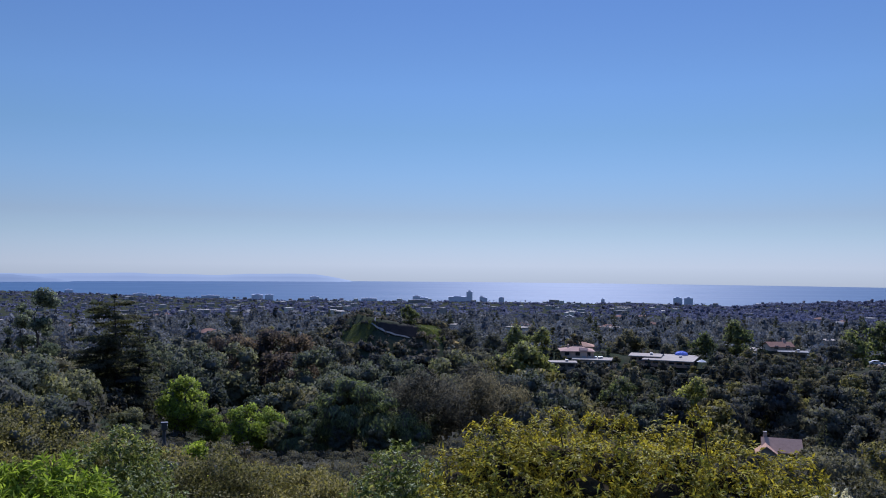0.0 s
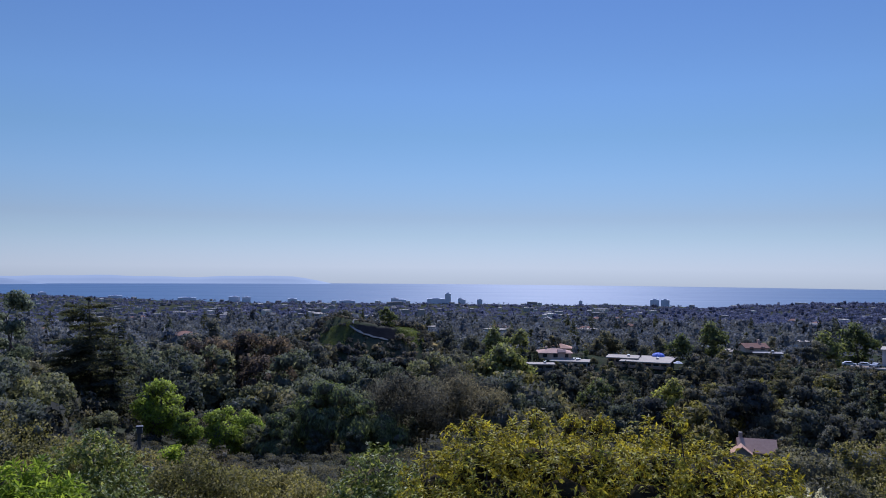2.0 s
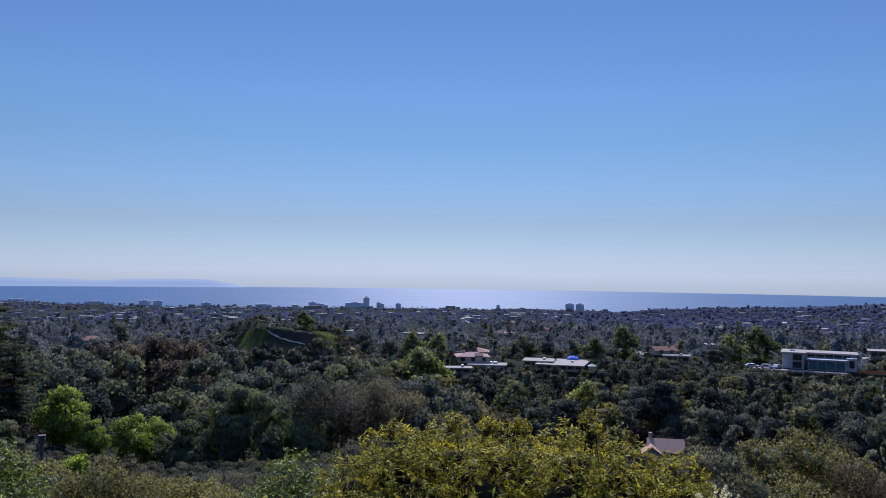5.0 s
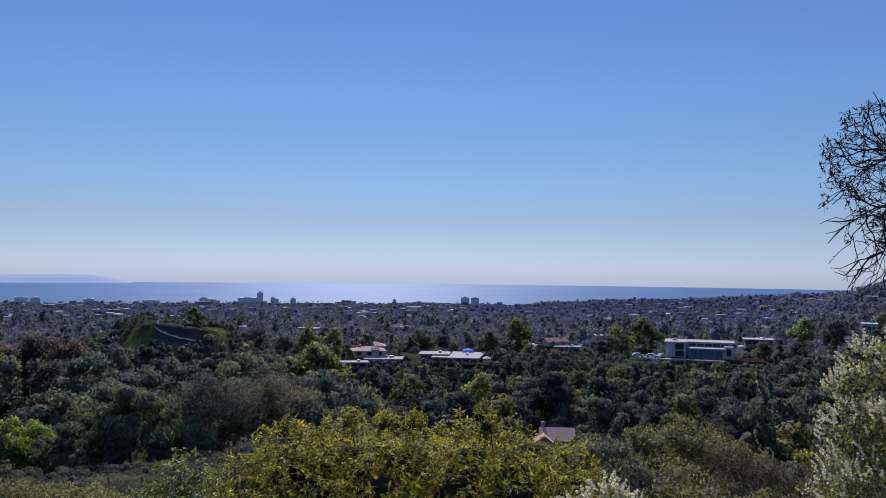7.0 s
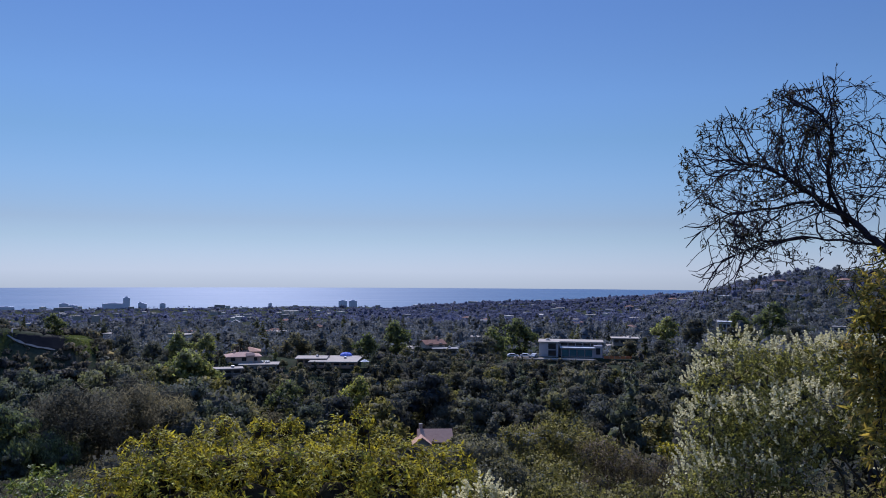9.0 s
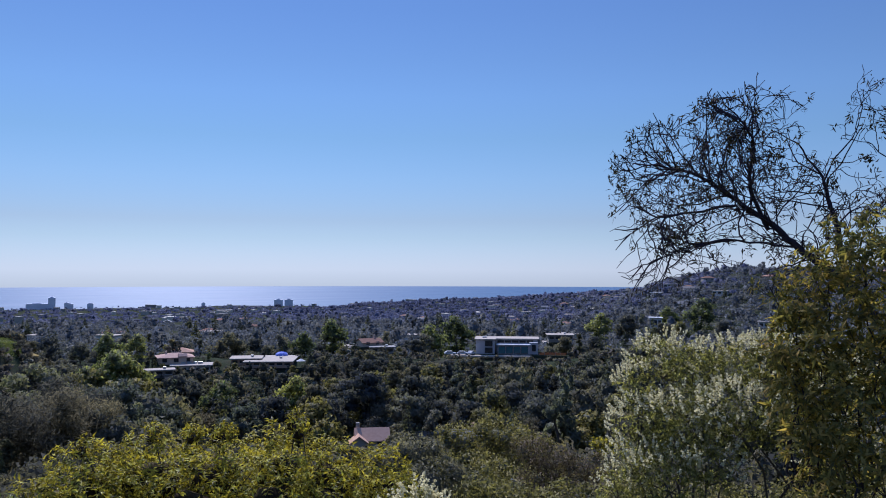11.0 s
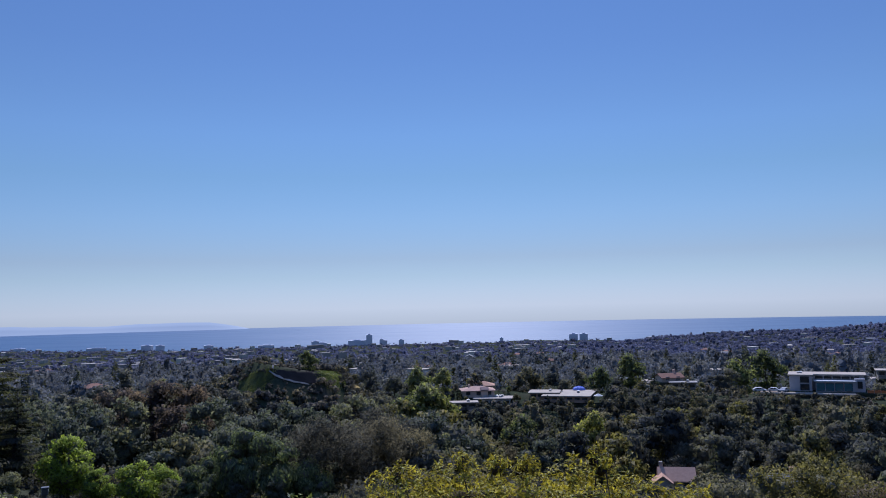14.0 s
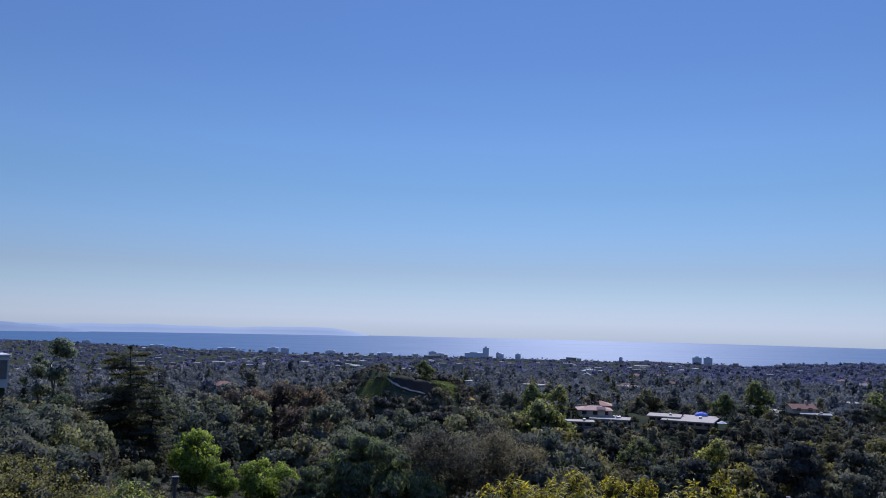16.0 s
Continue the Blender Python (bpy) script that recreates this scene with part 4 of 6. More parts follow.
wood("bank_scrub", 420, -20, 1, 58, 106, 0.7, 1.5, 2, 120, 0.2, M_SCRUB, "low dark scrub under the tall trees", 2.4, solid=0)
wood("gully_scrub", 240, -24, -4, 96, 190, 1.8, 3.6, 3, 150, 0.34, M_SCRUB, "dark scrub in the gully behind the bright trees", 1.8, solid=0)
wood("hillside_wood", 4200, -38, 64, 385, 950, 4.5, 10.0, 2, 68, 1.14, M_HILL_HAZED, "dark mixed trees among the houses below", 2.0, solid=0, up=0.5)
wood("hill_wood", 3600, 37, 64, 750, 1520, 4, 7.5, 2, 38, 1.5, M_HILL_HAZED, "dark trees covering the hill beyond the canyon", 2.5, solid=0, up=0.5)
wood("rise_wood", 3400, 17, 47, 950, 1900, 3.5, 6.5, 1, 44, 1.9, M_FAR_HAZED, "trees covering the rise before the sea, blue-grey with painted haze", 3.0, solid=0, up=0.9, spires=0.12)
wood("plain_wood", 13000, -42, 66, 900, 3100, 3.2, 5.5, 1, 28, 2.5, M_FAR_HAZED, "distant trees covering the coastal plain, blue-grey with painted haze", 4.2, solid=0, up=1.3, spires=0.1)


# ---- small patches on the ground ----
def strip(name, line, width, mat, label, category, dz=0.12, cross=7, ragged=0.2):
    """A strip laid on the ground along (azimuth, distance) points, with a ragged edge."""
    xy = np.array([polar(a_, r_) for a_, r_ in line])
    s = np.concatenate([[0], np.cumsum(np.linalg.norm(np.diff(xy, axis=0), axis=1))])
    k = max(6, int(s[-1] / 1.2))
    u = np.linspace(0, s[-1], k)
    p = np.stack([np.interp(u, s, xy[:, 0]), np.interp(u, s, xy[:, 1])], 1)
    d = unit(np.gradient(p, axis=0))
    side = np.stack([d[:, 1], -d[:, 0]], 1)
    w = width * (1 + ragged * rng.normal(size=(k, 2))) / 2
    f = np.linspace(-1, 1, cross)
    off = np.where(f[None] < 0, f[None] * w[:, :1], f[None] * w[:, 1:])
    q = p[:, None] + side[:, None] * off[..., None]
    z = ground_z(q[..., 0], q[..., 1]) + dz
    v = np.concatenate([q, z[..., None]], -1).reshape(-1, 3)
    i, j = np.meshgrid(np.arange(k - 1), np.arange(cross - 1), indexing="ij")
    a_ = i * cross + j
    t = np.concatenate([np.stack([a_, a_ + 1, a_ + cross + 1], -1).reshape(-1, 3), np.stack([a_, a_ + cross + 1, a_ + cross], -1).reshape(-1, 3)])
    return tagged(new(name, tri_mesh(name, v, t, mat, True)), label, category, kind="structure"), q.reshape(-1, 2)


def tufts(name, xy, n, h, mat, label):
    k = rng.integers(0, len(xy), n)
    p = xy[k] + rng.normal(size=(n, 2)) * 0.6
    c = np.stack([p[:, 0], p[:, 1], ground_z(p[:, 0], p[:, 1]) + h * 0.4], 1)
    along = np.tile((0, 0, 1.0), (n, 1)) + 0.5 * rng.normal(size=(n, 3))
    me = tri_mesh(name, *cards(c, rng.normal(size=(n, 3)) * (1, 1, 0.2), h * rng.uniform(0.6, 1.4, n), h * 0.5, along), mat)
    tagged(new(name, me), label, "grass", kind="stuff")


def lies_at(az, el, r0, r1):
    """The distance at which the rising ground is seen at the height angle el."""
    r = np.linspace(r0, r1, 1500)
    x, y = r * math.sin(radians(az)), r * math.cos(radians(az))
    a_ = np.degrees(np.arctan2(ground_z(x, y) - EYE, r))
    return az, float(r[int(np.argmin(np.abs(a_ - el)))])


def patch(name, edge, mat, label, category, dz=0.12):
    """A patch lying on the knoll between an upper and a lower edge, given at azimuths."""
    az_, hi, lo = edge
    cols, rows_ = 44, 12
    q = []
    for a_ in np.linspace(az_[0], az_[-1], cols):
        top_, low_ = np.interp(a_, az_, hi), np.interp(a_, az_, lo)
        for f in np.linspace(0, 1, rows_):
            q.append(polar(*lies_at(a_, top_ + (low_ - top_) * f + 0.02 * rng.normal() * (f in (0, 1)), 192, 246)))
    q = np.array(q)
    v = np.column_stack([q, ground_z(q[:, 0], q[:, 1]) + dz])
    i_, j_ = np.meshgrid(np.arange(cols - 1), np.arange(rows_ - 1), indexing="ij")
    a_ = i_ * rows_ + j_
    t = np.concatenate([np.stack([a_, a_ + 1, a_ + rows_ + 1], -1).reshape(-1, 3), np.stack([a_, a_ + rows_ + 1, a_ + rows_], -1).reshape(-1, 3)])
    tagged(new(name, tri_mesh(name, v, t, mat, True)), label, category, kind="structure")
    return q


g1 = patch("grass_bank", KNOLL_BANK, M_GRASS, "spring grass on the knoll's flank", "grass")
g2 = patch("grass_slope", KNOLL_SHOULDER, M_GRASS, "spring grass on the knoll's shoulder", "grass")
_, g3 = strip("grass_clearing", [(17.7, 285), (17.6, 262), (17.5, 238)], 5, M_GRASS, "strip of grass running down the wooded slope", "grass")
tufts("grass", np.concatenate([g1, g2, g3]), 15000, 0.35, M_GRASS, "tufts of spring grass")
# dark soil made darker still, with the bank's shade in its colour
M_CUT = plain_material("shaded_cut_earth", (0.018, 0.017, 0.018), (0.036, 0.032, 0.03), 0.5, 0.95, 0.4)
patch("earth_cutting", KNOLL_CUT, M_CUT, "dark bare earth cutting below the knoll, its shade painted in", "earth bank", 0.2)
strip("path", [lies_at(a_, e_, 200, 240) for a_, e_ in ((-5.0, -4.2), (-4.6, -4.5), (-4.0, -4.8), (-3.2, -5.05), (-2.3, -5.2))], 0.5, M_PAVING, "pale dirt path climbing the knoll", "path", 0.36, ragged=0.35)
strip("path_rim", [lies_at(a_, e_, 215, 244) for a_, e_ in ((-4.8, -4.1), (-4.0, -4.05), (-3.0, -4.03), (-2.0, -4.05))], 0.6, M_PAVING, "pale dirt path along the knoll's rim", "path", 0.36, ragged=0.35)

# ---- shrubs near the viewpoint ----


def spots(specs):
    """Clumps from (azimuth, distance, height angle of the top, radius)."""
    out = []
    for az, r, el, q in specs:
        x, y = polar(az, r)
        out.append((x, y, EYE + r * math.tan(radians(el)) - q * 0.8, q))
    return out


def stems(cl, base, r0, bark, twigs=0):
    pieces = []
    for q in cl:
        a_ = np.array(base) + rng.normal(size=3) * (0.12, 0.12, 0)
        pieces.append(limb(a_, np.array(q[:3]), r0, r0 * 0.3, 0.06, 9, 5, 0.03))
        for k in range(twigs):
            e = np.array(q[:3]) + unit(rng.normal(size=3) + (0, 0, 0.4)) * q[3] * 0.8
            pieces.append(limb(np.array(q[:3]) - (0, 0, q[3] * 0.5), e, r0 * 0.22, r0 * 0.08, 0.08, 4, 4))
    return tri_mesh("stem", *join(pieces), bark, True)


def shrub(name, label, mat, bark, specs, n, leaf, aspect=0.5, spread=0.6, twigs=3, category="shrub"):
    """A shrub of small leaves, its origin at its foot."""
    n, leaf = int(n * 1.9), leaf * 0.78
    cl = spots(specs)
    x, y = np.mean([q[0] for q in cl]), np.mean([q[1] for q in cl])
    z = float(ground_z(x, y))
    local = [(q[0] - x, q[1] - y, q[2] - z, q[3]) for q in cl]
    for q in list(local):
        for k in range(4):
            a_ = rng.random() * 2 * np.pi
            local.append((q[0] + math.cos(a_) * q[3] * 0.75, q[1] + math.sin(a_) * q[3] * 0.75, q[2] + q[3] * rng.uniform(0.1, 0.62), q[3] * rng.uniform(0.28, 0.45)))
    low = [(q[0] * 0.8, q[1] * 0.8, q[2] * 0.55, q[3] * 1.1) for q in local]
    t = thing(name, label, category, pose(x, y, z))
    part("stem", stems(local[: len(specs)], (0, 0, -0.2), 0.035, bark, twigs), bark, t)
    p, d = crown_points(n, local + low, spread, 0.8)
    nrm = unit(d + 0.45 * rng.normal(size=d.shape) + (0, 0, 0.15))
    pieces = [flakes(p, unit(d + 0.7 * rng.normal(size=d.shape)), leaf * (0.6 + 0.8 * rng.random(n)), leaf * aspect * 1.5 * (0.7 + 0.6 * rng.random(n)))]
    nn = [np.repeat(nrm, 3, 0)]
    cl2 = np.array(local + low)
    far_off = math.hypot(x, y) > 19
    if far_off:
        pieces.append(lumps(cl2[:, :3], cl2[:, 3] * 0.4, cl2[:, 3] * 0.35, 0.2))
        nn.append(np.tile(ICO_V, (len(cl2), 1)))
    part("foliage", tri_mesh("foliage", *join(pieces), mat, True, 20 * len(cl2) * far_off, None, np.concatenate(nn)), mat, t)
    return t


def blade(p, along, normal, L, W, bend):
    """Long leaves: six corners, folded and drooping."""
    n = len(p)
    along = unit(along)
    normal = unit(normal - (normal * along).sum(1, keepdims=True) * along)
    side = np.cross(normal, along)
    L, W, bend = L[:, None], W[:, None], np.broadcast_to(bend, n)[:, None]
    mid = p + along * L * 0.45 - normal * L * bend * 0.15
    tip = p + along * L - normal * L * bend
    v = np.stack([p, mid + side * W / 2 + normal * W * 0.2, mid - side * W / 2 + normal * W * 0.2, mid, tip], 1)
    i = np.arange(n)[:, None] * 5
    t = np.concatenate([i + [0, 3, 1], i + [0, 2, 3], i + [3, 4, 1], i + [3, 2, 4]])
    return v.reshape(-1, 3), t


def sprigs(p, d, k, L, W, droop=0.35, lift=0.5):
    """Rosettes of k leaves at the places p, pointing along d."""
    n = len(p)
    d = unit(d)
    P, D = np.repeat(p, k, 0), np.repeat(d, k, 0)
    way = unit(rng.normal(size=(n * k, 3)))
    way = unit(way - (way * D).sum(1, keepdims=True) * D + D * lift * rng.uniform(0.2, 1.6, n * k)[:, None])
    P = P - D * (rng.random(n * k) * L * 1.1)[:, None]
    return blade(P, way, D + 0.3 * rng.normal(size=D.shape), L * rng.uniform(0.6, 1.2, n * k), W * rng.uniform(0.7, 1.2, n * k), droop)


def leafy_bush(name, label, mat, bark, specs, n, k, L, W, droop, base=None, spread=0.5, twigs=6, singles=0, category="bush", thick=0.017, heart=0.0):
    """A bush of leaf rosettes on twigs; a few of the outer sprigs are pieces of their own."""
    cl = spots(specs)
    x, y = base or (np.mean([q[0] for q in cl]), np.mean([q[1] for q in cl]))
    z = float(ground_z(x, y))
    local = [(q[0] - x, q[1] - y, q[2] - z, q[3]) for q in cl]
    t = thing(name, label, category, pose(x, y, z))
    part("stem", stems(local, (0, 0, -0.2), thick, bark, twigs), bark, t)
    p, d = crown_points(n, local, spread, 0.85)
    d = unit(d + (0, 0, 0.5) + 0.35 * rng.normal(size=d.shape))
    part("foliage", tri_mesh("foliage", *sprigs(p, d, k, L, W, droop), mat), mat, t)
    # solid dark lumps added inside: they block sun and show as inner shade
    if heart:
        c = np.array(local)
        part("thicket", tri_mesh("thicket", *lumps(c[:, :3] + (0, 0.12, -0.08), c[:, 3] * heart, c[:, 3] * heart * 0.8, 0.18), M_SHADE_CORE, True), M_SHADE_CORE, t, "dark twig-brown lumps standing in for the bush's inner shade")
    if singles:
        kinds = [tri_mesh("sprig", *sprigs(np.zeros((1, 3)), np.array([[0, 0, 1.0]]), k + 2, L * 1.1, W, droop), mat) for q in range(6)]
        p, d = crown_points(singles * 3, local, 0.06, 0.85)
        best = np.argsort(-(d[:, 2] - 0.4 * d[:, 1]))[:singles]
        for i in best:
            m = Matrix.Translation(p[i]) @ Vector(unit(d[i] + (0, 0, 0.6))).to_track_quat("Z", "Y").to_matrix().to_4x4()
            part("sprig", kinds[int(i) % 6], mat, t, "", m)
    return t, local


YELLOW = [(1.2, 7.4, -12.6, 0.4), (4, 7.5, -10.7, 0.48), (8, 7.6, -10.1, 0.55), (12.5, 7.6, -10.3, 0.55), (16.6, 7.6, -10.1, 0.5), (20, 7.5, -11.3, 0.42), (23.2, 7.5, -11.8, 0.38),
          (5.5, 7.1, -12.3, 0.5), (10.5, 7.0, -12.0, 0.5), (15.5, 7.0, -12.0, 0.5), (20, 7.0, -13.0, 0.45), (0.6, 6.9, -15, 0.45), (23.8, 7.0, -13.8, 0.4),
          # clumps at 8.2 to 8.4 m are added behind to block the sun
          (4, 8.3, -12.0, 0.5), (8, 8.4, -11.4, 0.55), (12.5, 8.4, -11.5, 0.55), (16.5, 8.4, -11.5, 0.5), (20.5, 8.2, -12.6, 0.45), (3, 6.8, -15.0, 0.36), (6.5, 6.8, -14.6, 0.36), (10, 6.8, -14.8, 0.36), (13.5, 6.8, -14.6, 0.36), (17, 6.8, -14.8, 0.36), (22, 6.8, -15.5, 0.34),
          (17.5, 7.5, -9.3, 0.12), (17.9, 7.4, -9.9, 0.12), (8.1, 7.5, -9.7, 0.12), (12.6, 7.4, -9.8, 0.14), (3.6, 7.4, -10.2, 0.13), (10.6, 7.4, -9.9, 0.12)]
leafy_bush("yellow_green_bush", "yellow-green leafy bush with drooping pointed leaves", M_YELLOW, M_DARKBARK, YELLOW, 4300, 8, 0.052, 0.019, 0.5, spread=0.32, twigs=12, heart=0.48, singles=150)
leafy_bush("small_green_bush", "fresh green leafy bush beside the yellow bush", M_GLOSSY, M_DARKBARK,
           [(-3.2, 8.2, -12.2, 0.3), (-1.6, 8.0, -13.2, 0.3), (-4.8, 8.1, -14, 0.32), (-2.8, 7.8, -14.6, 0.4), (-0.4, 7.6, -15, 0.32), (-4.6, 7.6, -16, 0.4)], 700, 7, 0.06, 0.026, 0.3)
leafy_bush("glossy_green_bush", "glossy mid-green bush with small bright leaves", M_GLOSSY, M_DARKBARK,
           [(-21.6, 11, -10.5, 0.4), (-23.2, 11, -11.5, 0.45), (-20.2, 11, -11.7, 0.45), (-21.6, 10.5, -13, 0.6), (-24.2, 10.6, -13.5, 0.5), (-19.6, 10.5, -14, 0.5), (-22, 10.2, -15.5, 0.6)], 1500, 7, 0.065, 0.03, 0.25)
leafy_bush("lime_green_bush", "lime-green bush with long upright leaves", M_LIME, M_DARKBARK,
           [(-25.4, 7, -11.9, 0.2), (-27.6, 7, -12.2, 0.26), (-23.6, 6.9, -13.2, 0.22), (-29.2, 7, -12.1, 0.28), (-25.6, 6.7, -13.6, 0.32), (-28, 6.6, -13.8, 0.32), (-22.6, 6.7, -14.6, 0.24), (-31, 6.9, -12, 0.28), (-24.4, 6.6, -15.4, 0.3), (-21.4, 6.6, -16, 0.2)], 760, 8, 0.085, 0.024, 0.15)
shrub("olive_shrub", "rounded olive-green shrub with tiny leaves", M_SHRUB, M_BARK,
      [(-15.6, 16, -12.6, 0.8), (-18, 16, -13.4, 0.7), (-13.4, 16, -13.4, 0.7), (-16.4, 15, -14.6, 0.9)], 17000, 0.062)
shrub("olive_shrub", "rounded olive-green shrub with tiny leaves", M_SHRUB, M_BARK,
      [(-11, 17, -13.7, 0.7), (-8.6, 16.5, -14.1, 0.75), (-6.4, 16, -14.9, 0.6), (-10, 15.5, -15, 0.9), (-12.6, 15.6, -14.8, 0.7)], 17000, 0.062)
shrub("grey_olive_shrub", "dusty grey-olive shrub on the slope", M_SHRUB, M_BARK,
      [(-27, 27, -9.7, 1.3), (-24, 26, -10.6, 1.2), (-29.4, 27, -8.7, 1.5), (-21.6, 25, -11.3, 1.1), (-26, 24, -11.4, 1.4)], 17000, 0.1)
shrub("grey_olive_shrub", "dusty grey-olive shrub on the slope", M_SHRUB, M_BARK,
      [(-18.6, 24, -12.0, 0.9), (-32, 26, -8.6, 1.5), (-33.5, 25, -9.5, 1.4), (-30.8, 22, -11, 1.2)], 14000, 0.1)
shrub("brown_bare_shrub", "greyish-brown leafless shrub beside the lamp post", M_BROWNTWIG, M_BROWNTWIG,
      [(-14.2, 34, -12.4, 0.9), (-15.6, 33, -12.9, 0.8), (-12.8, 33, -13.0, 0.8), (-17.2, 32, -13.2, 0.8)], 5000, 0.1, 0.3, 0.8, 16)
shrub("dusty_green_shrub", "dusty green shrub above the canyon", M_SHRUB, M_BARK,
      [(-20.4, 31, -12.2, 0.9), (-22.4, 32, -11.2, 1.0), (-18.8, 29, -13.3, 0.8), (-10.6, 30, -13.6, 0.9), (-8.4, 29, -13.9, 0.9), (-5.6, 28, -14.4, 0.9), (-3, 27, -14.6, 0.9)], 17000, 0.1)
shrub("yellow_tipped_shrub", "small shrub with yellow-green tips", M_LIME, M_BARK, [(-17.0, 30, -11.9, 0.4), (-16.6, 30, -12.2, 0.35)], 900, 0.12)
shrub("green_slope_shrub", "dense green shrub at the canyon's edge", M_SHRUB, M_BARK,
      [(29.2, 26, -10.4, 1.0), (31.6, 27, -9.9, 1.1), (33.6, 26, -10.9, 0.9), (30.2, 24, -12.4, 1.3), (33, 23, -13.2, 1.2), (27.6, 25, -12.4, 0.9)], 18000, 0.095)
shrub("twiggy_brown_shrub", "half-bare twiggy brown shrub", M_BROWNTWIG, M_BROWNTWIG,
      [(34.4, 14, -11.1, 0.5), (36, 14, -11.9, 0.5), (37.8, 14, -12.3, 0.45), (35.2, 13.4, -13.6, 0.6), (37.4, 13.2, -14.2, 0.55)], 11000, 0.05, 0.35, 0.7, 14)
shrub("low_olive_shrub", "low olive-green shrub below the blossoming bush", M_SHRUB, M_BARK,
      [(33, 10, -14.2, 0.4), (30.5, 10.4, -13.7, 0.4), (36, 9.6, -14.2, 0.4), (39.5, 9.4, -14.0, 0.4), (42.5, 9.4, -13.8, 0.45), (46, 9.4, -13.6, 0.4), (49.5, 9.6, -13.4, 0.45), (53, 9.8, -13.2, 0.5), (57, 10, -13, 0.5), (34.5, 9.2, -16, 0.5), (40, 9, -16, 0.5)], 19000, 0.048)
shrub("yellow_small_shrub", "small yellow-green shrub in the canyon", M_YELLOW, M_BARK, [(38.7, 34, -11.3, 0.45), (39.3, 34, -11.5, 0.4)], 800, 0.12)
shrub("dark_green_shrub", "dark green shrub behind the yellow bush", M_OAK, M_BARK,
      [(25.8, 22, -11.2, 0.9), (24.0, 22, -12, 0.8), (26.8, 21, -12.8, 1.0), (22, 20, -13.4, 0.8)], 13000, 0.08)


def flower_spikes(p, d, n_petals=13, L=0.075):
    """Upright spikes of tiny petals."""
    n = len(p)
    P, D = np.repeat(p, n_petals, 0), np.repeat(unit(d), n_petals, 0)
    s = np.tile(np.linspace(0, 1, n_petals), n)[:, None]
    c = P + D * s * L + rng.normal(size=P.shape) * 0.008 * (1.2 - s)
    return cards(c, rng.normal(size=P.shape), 0.025, 0.02)


def blossom_bush(label, specs, n, base, spikes, thick=0.017):
    t, local = leafy_bush("blossoming_bush", label, M_WHITELEAF, M_BARK, specs, n, 6, 0.04, 0.017, 0.2, base, 0.6, 8, thick=thick)
    p, d = crown_points(spikes * 3, local, 0.12, 0.85)
    patchy = np.sin(p[:, 0] * 5.1 + 1.7 * np.sin(p[:, 2] * 4.3)) * np.sin(p[:, 2] * 5.7 + p[:, 1] * 3.1)
    best = np.argsort(-(0.8 * d[:, 2] - 0.6 * d[:, 0] + 0.7 * patchy + 0.3 * rng.normal(size=len(d))))[:spikes]
    p, d = p[best], d[best]
    d = unit(d + (0, 0, 0.9) + 0.3 * rng.normal(size=d.shape))
    tagged(part("blossom", tri_mesh("blossom", *flower_spikes(p, d), M_FLOWER), M_FLOWER, t, "creamy white flower spikes"), kind="stuff")


blossom_bush("tall grey-green bush covered with white flower spikes",
             [(41.4, 8, -6.2, 0.28), (43, 8.1, -3.9, 0.34), (45, 8.2, -4.5, 0.38), (47.4, 8.2, -4.1, 0.38), (50, 8.2, -3.8, 0.4), (42, 7.8, -8.3, 0.38), (44.6, 7.6, -7.4, 0.42), (47.5, 7.6, -7.2, 0.42), (51, 7.8, -6.8, 0.44),
              (41.2, 7.8, -11.2, 0.3), (43.0, 7.4, -11.4, 0.38), (45.8, 7.4, -10.4, 0.36), (53.5, 8.2, -5, 0.45), (40.2, 7.7, -13.2, 0.25), (54, 8, -9, 0.4)], 3600, polar(48.5, 8.0), 700, 0.024)
blossom_bush("small leafy bush with white flower spikes",
             [(26.2, 5.6, -14.3, 0.14), (27.2, 5.6, -15.3, 0.14), (24.4, 5.6, -15.6, 0.18), (25.6, 5.4, -17, 0.25), (22.8, 5.5, -16.3, 0.16)], 420, polar(25.4, 5.7), 170)


# ---- the half-bare tree ----
def in_crown(p):
    """Whether a twig is still inside the crown's outline."""
    q = p + foot
    az, el = math.degrees(math.atan2(q[0], q[1])), math.degrees(math.atan2(q[2] - EYE, math.hypot(q[0], q[1])))
    top = np.interp(az, [39.4, 40.4, 42, 44, 47, 50, 60, 68], [7.5, 8.6, 10.9, 10.8, 12.4, 12.8, 12.5, 9])
    low = np.interp(az, [39.4, 39.9, 40.6, 41.8, 44, 47, 50, 53], [7.0, 2.0, -0.2, -1.2, -0.6, 0.3, -1.0, -6])
    return az > 39.8 and low < el < top + 0.5 * math.sin(az * 4)


def grow(p, d, L, r, depth, pieces, tips):
    """A branch that curves and forks down to fine twigs."""
    n = 7
    pts = [p]
    for i in range(n):
        d = unit(d + rng.normal(size=3) * 0.3 + np.array([0, 0, 0.03 if depth < 2 else -0.05]))
        p = p + d * L / n
        pts.append(p)
        if not in_crown(p):
            break
        if depth < 3 and i >= 1:
            for q in range(1 if rng.random() < (0.5 if depth < 2 else 0.36) else 0):
                side = unit(np.cross(d, rng.normal(size=3)))
                grow(p, unit(d + side * rng.uniform(0.5, 1.0)), L * rng.uniform(0.42, 0.68), max(r * 0.55, 0.0036), depth + 1, pieces, tips)
    pieces.append(tube(np.array(pts), np.linspace(r, max(r * 0.4, 0.0028), len(pts)), 5 if depth < 1 else 3))
    if depth >= 2 or L < 0.5:
        tips.append(p)


def sky_point(az, el, r):
    x, y = polar(az, r)
    return np.array([x, y, EYE + r * math.tan(radians(el))])


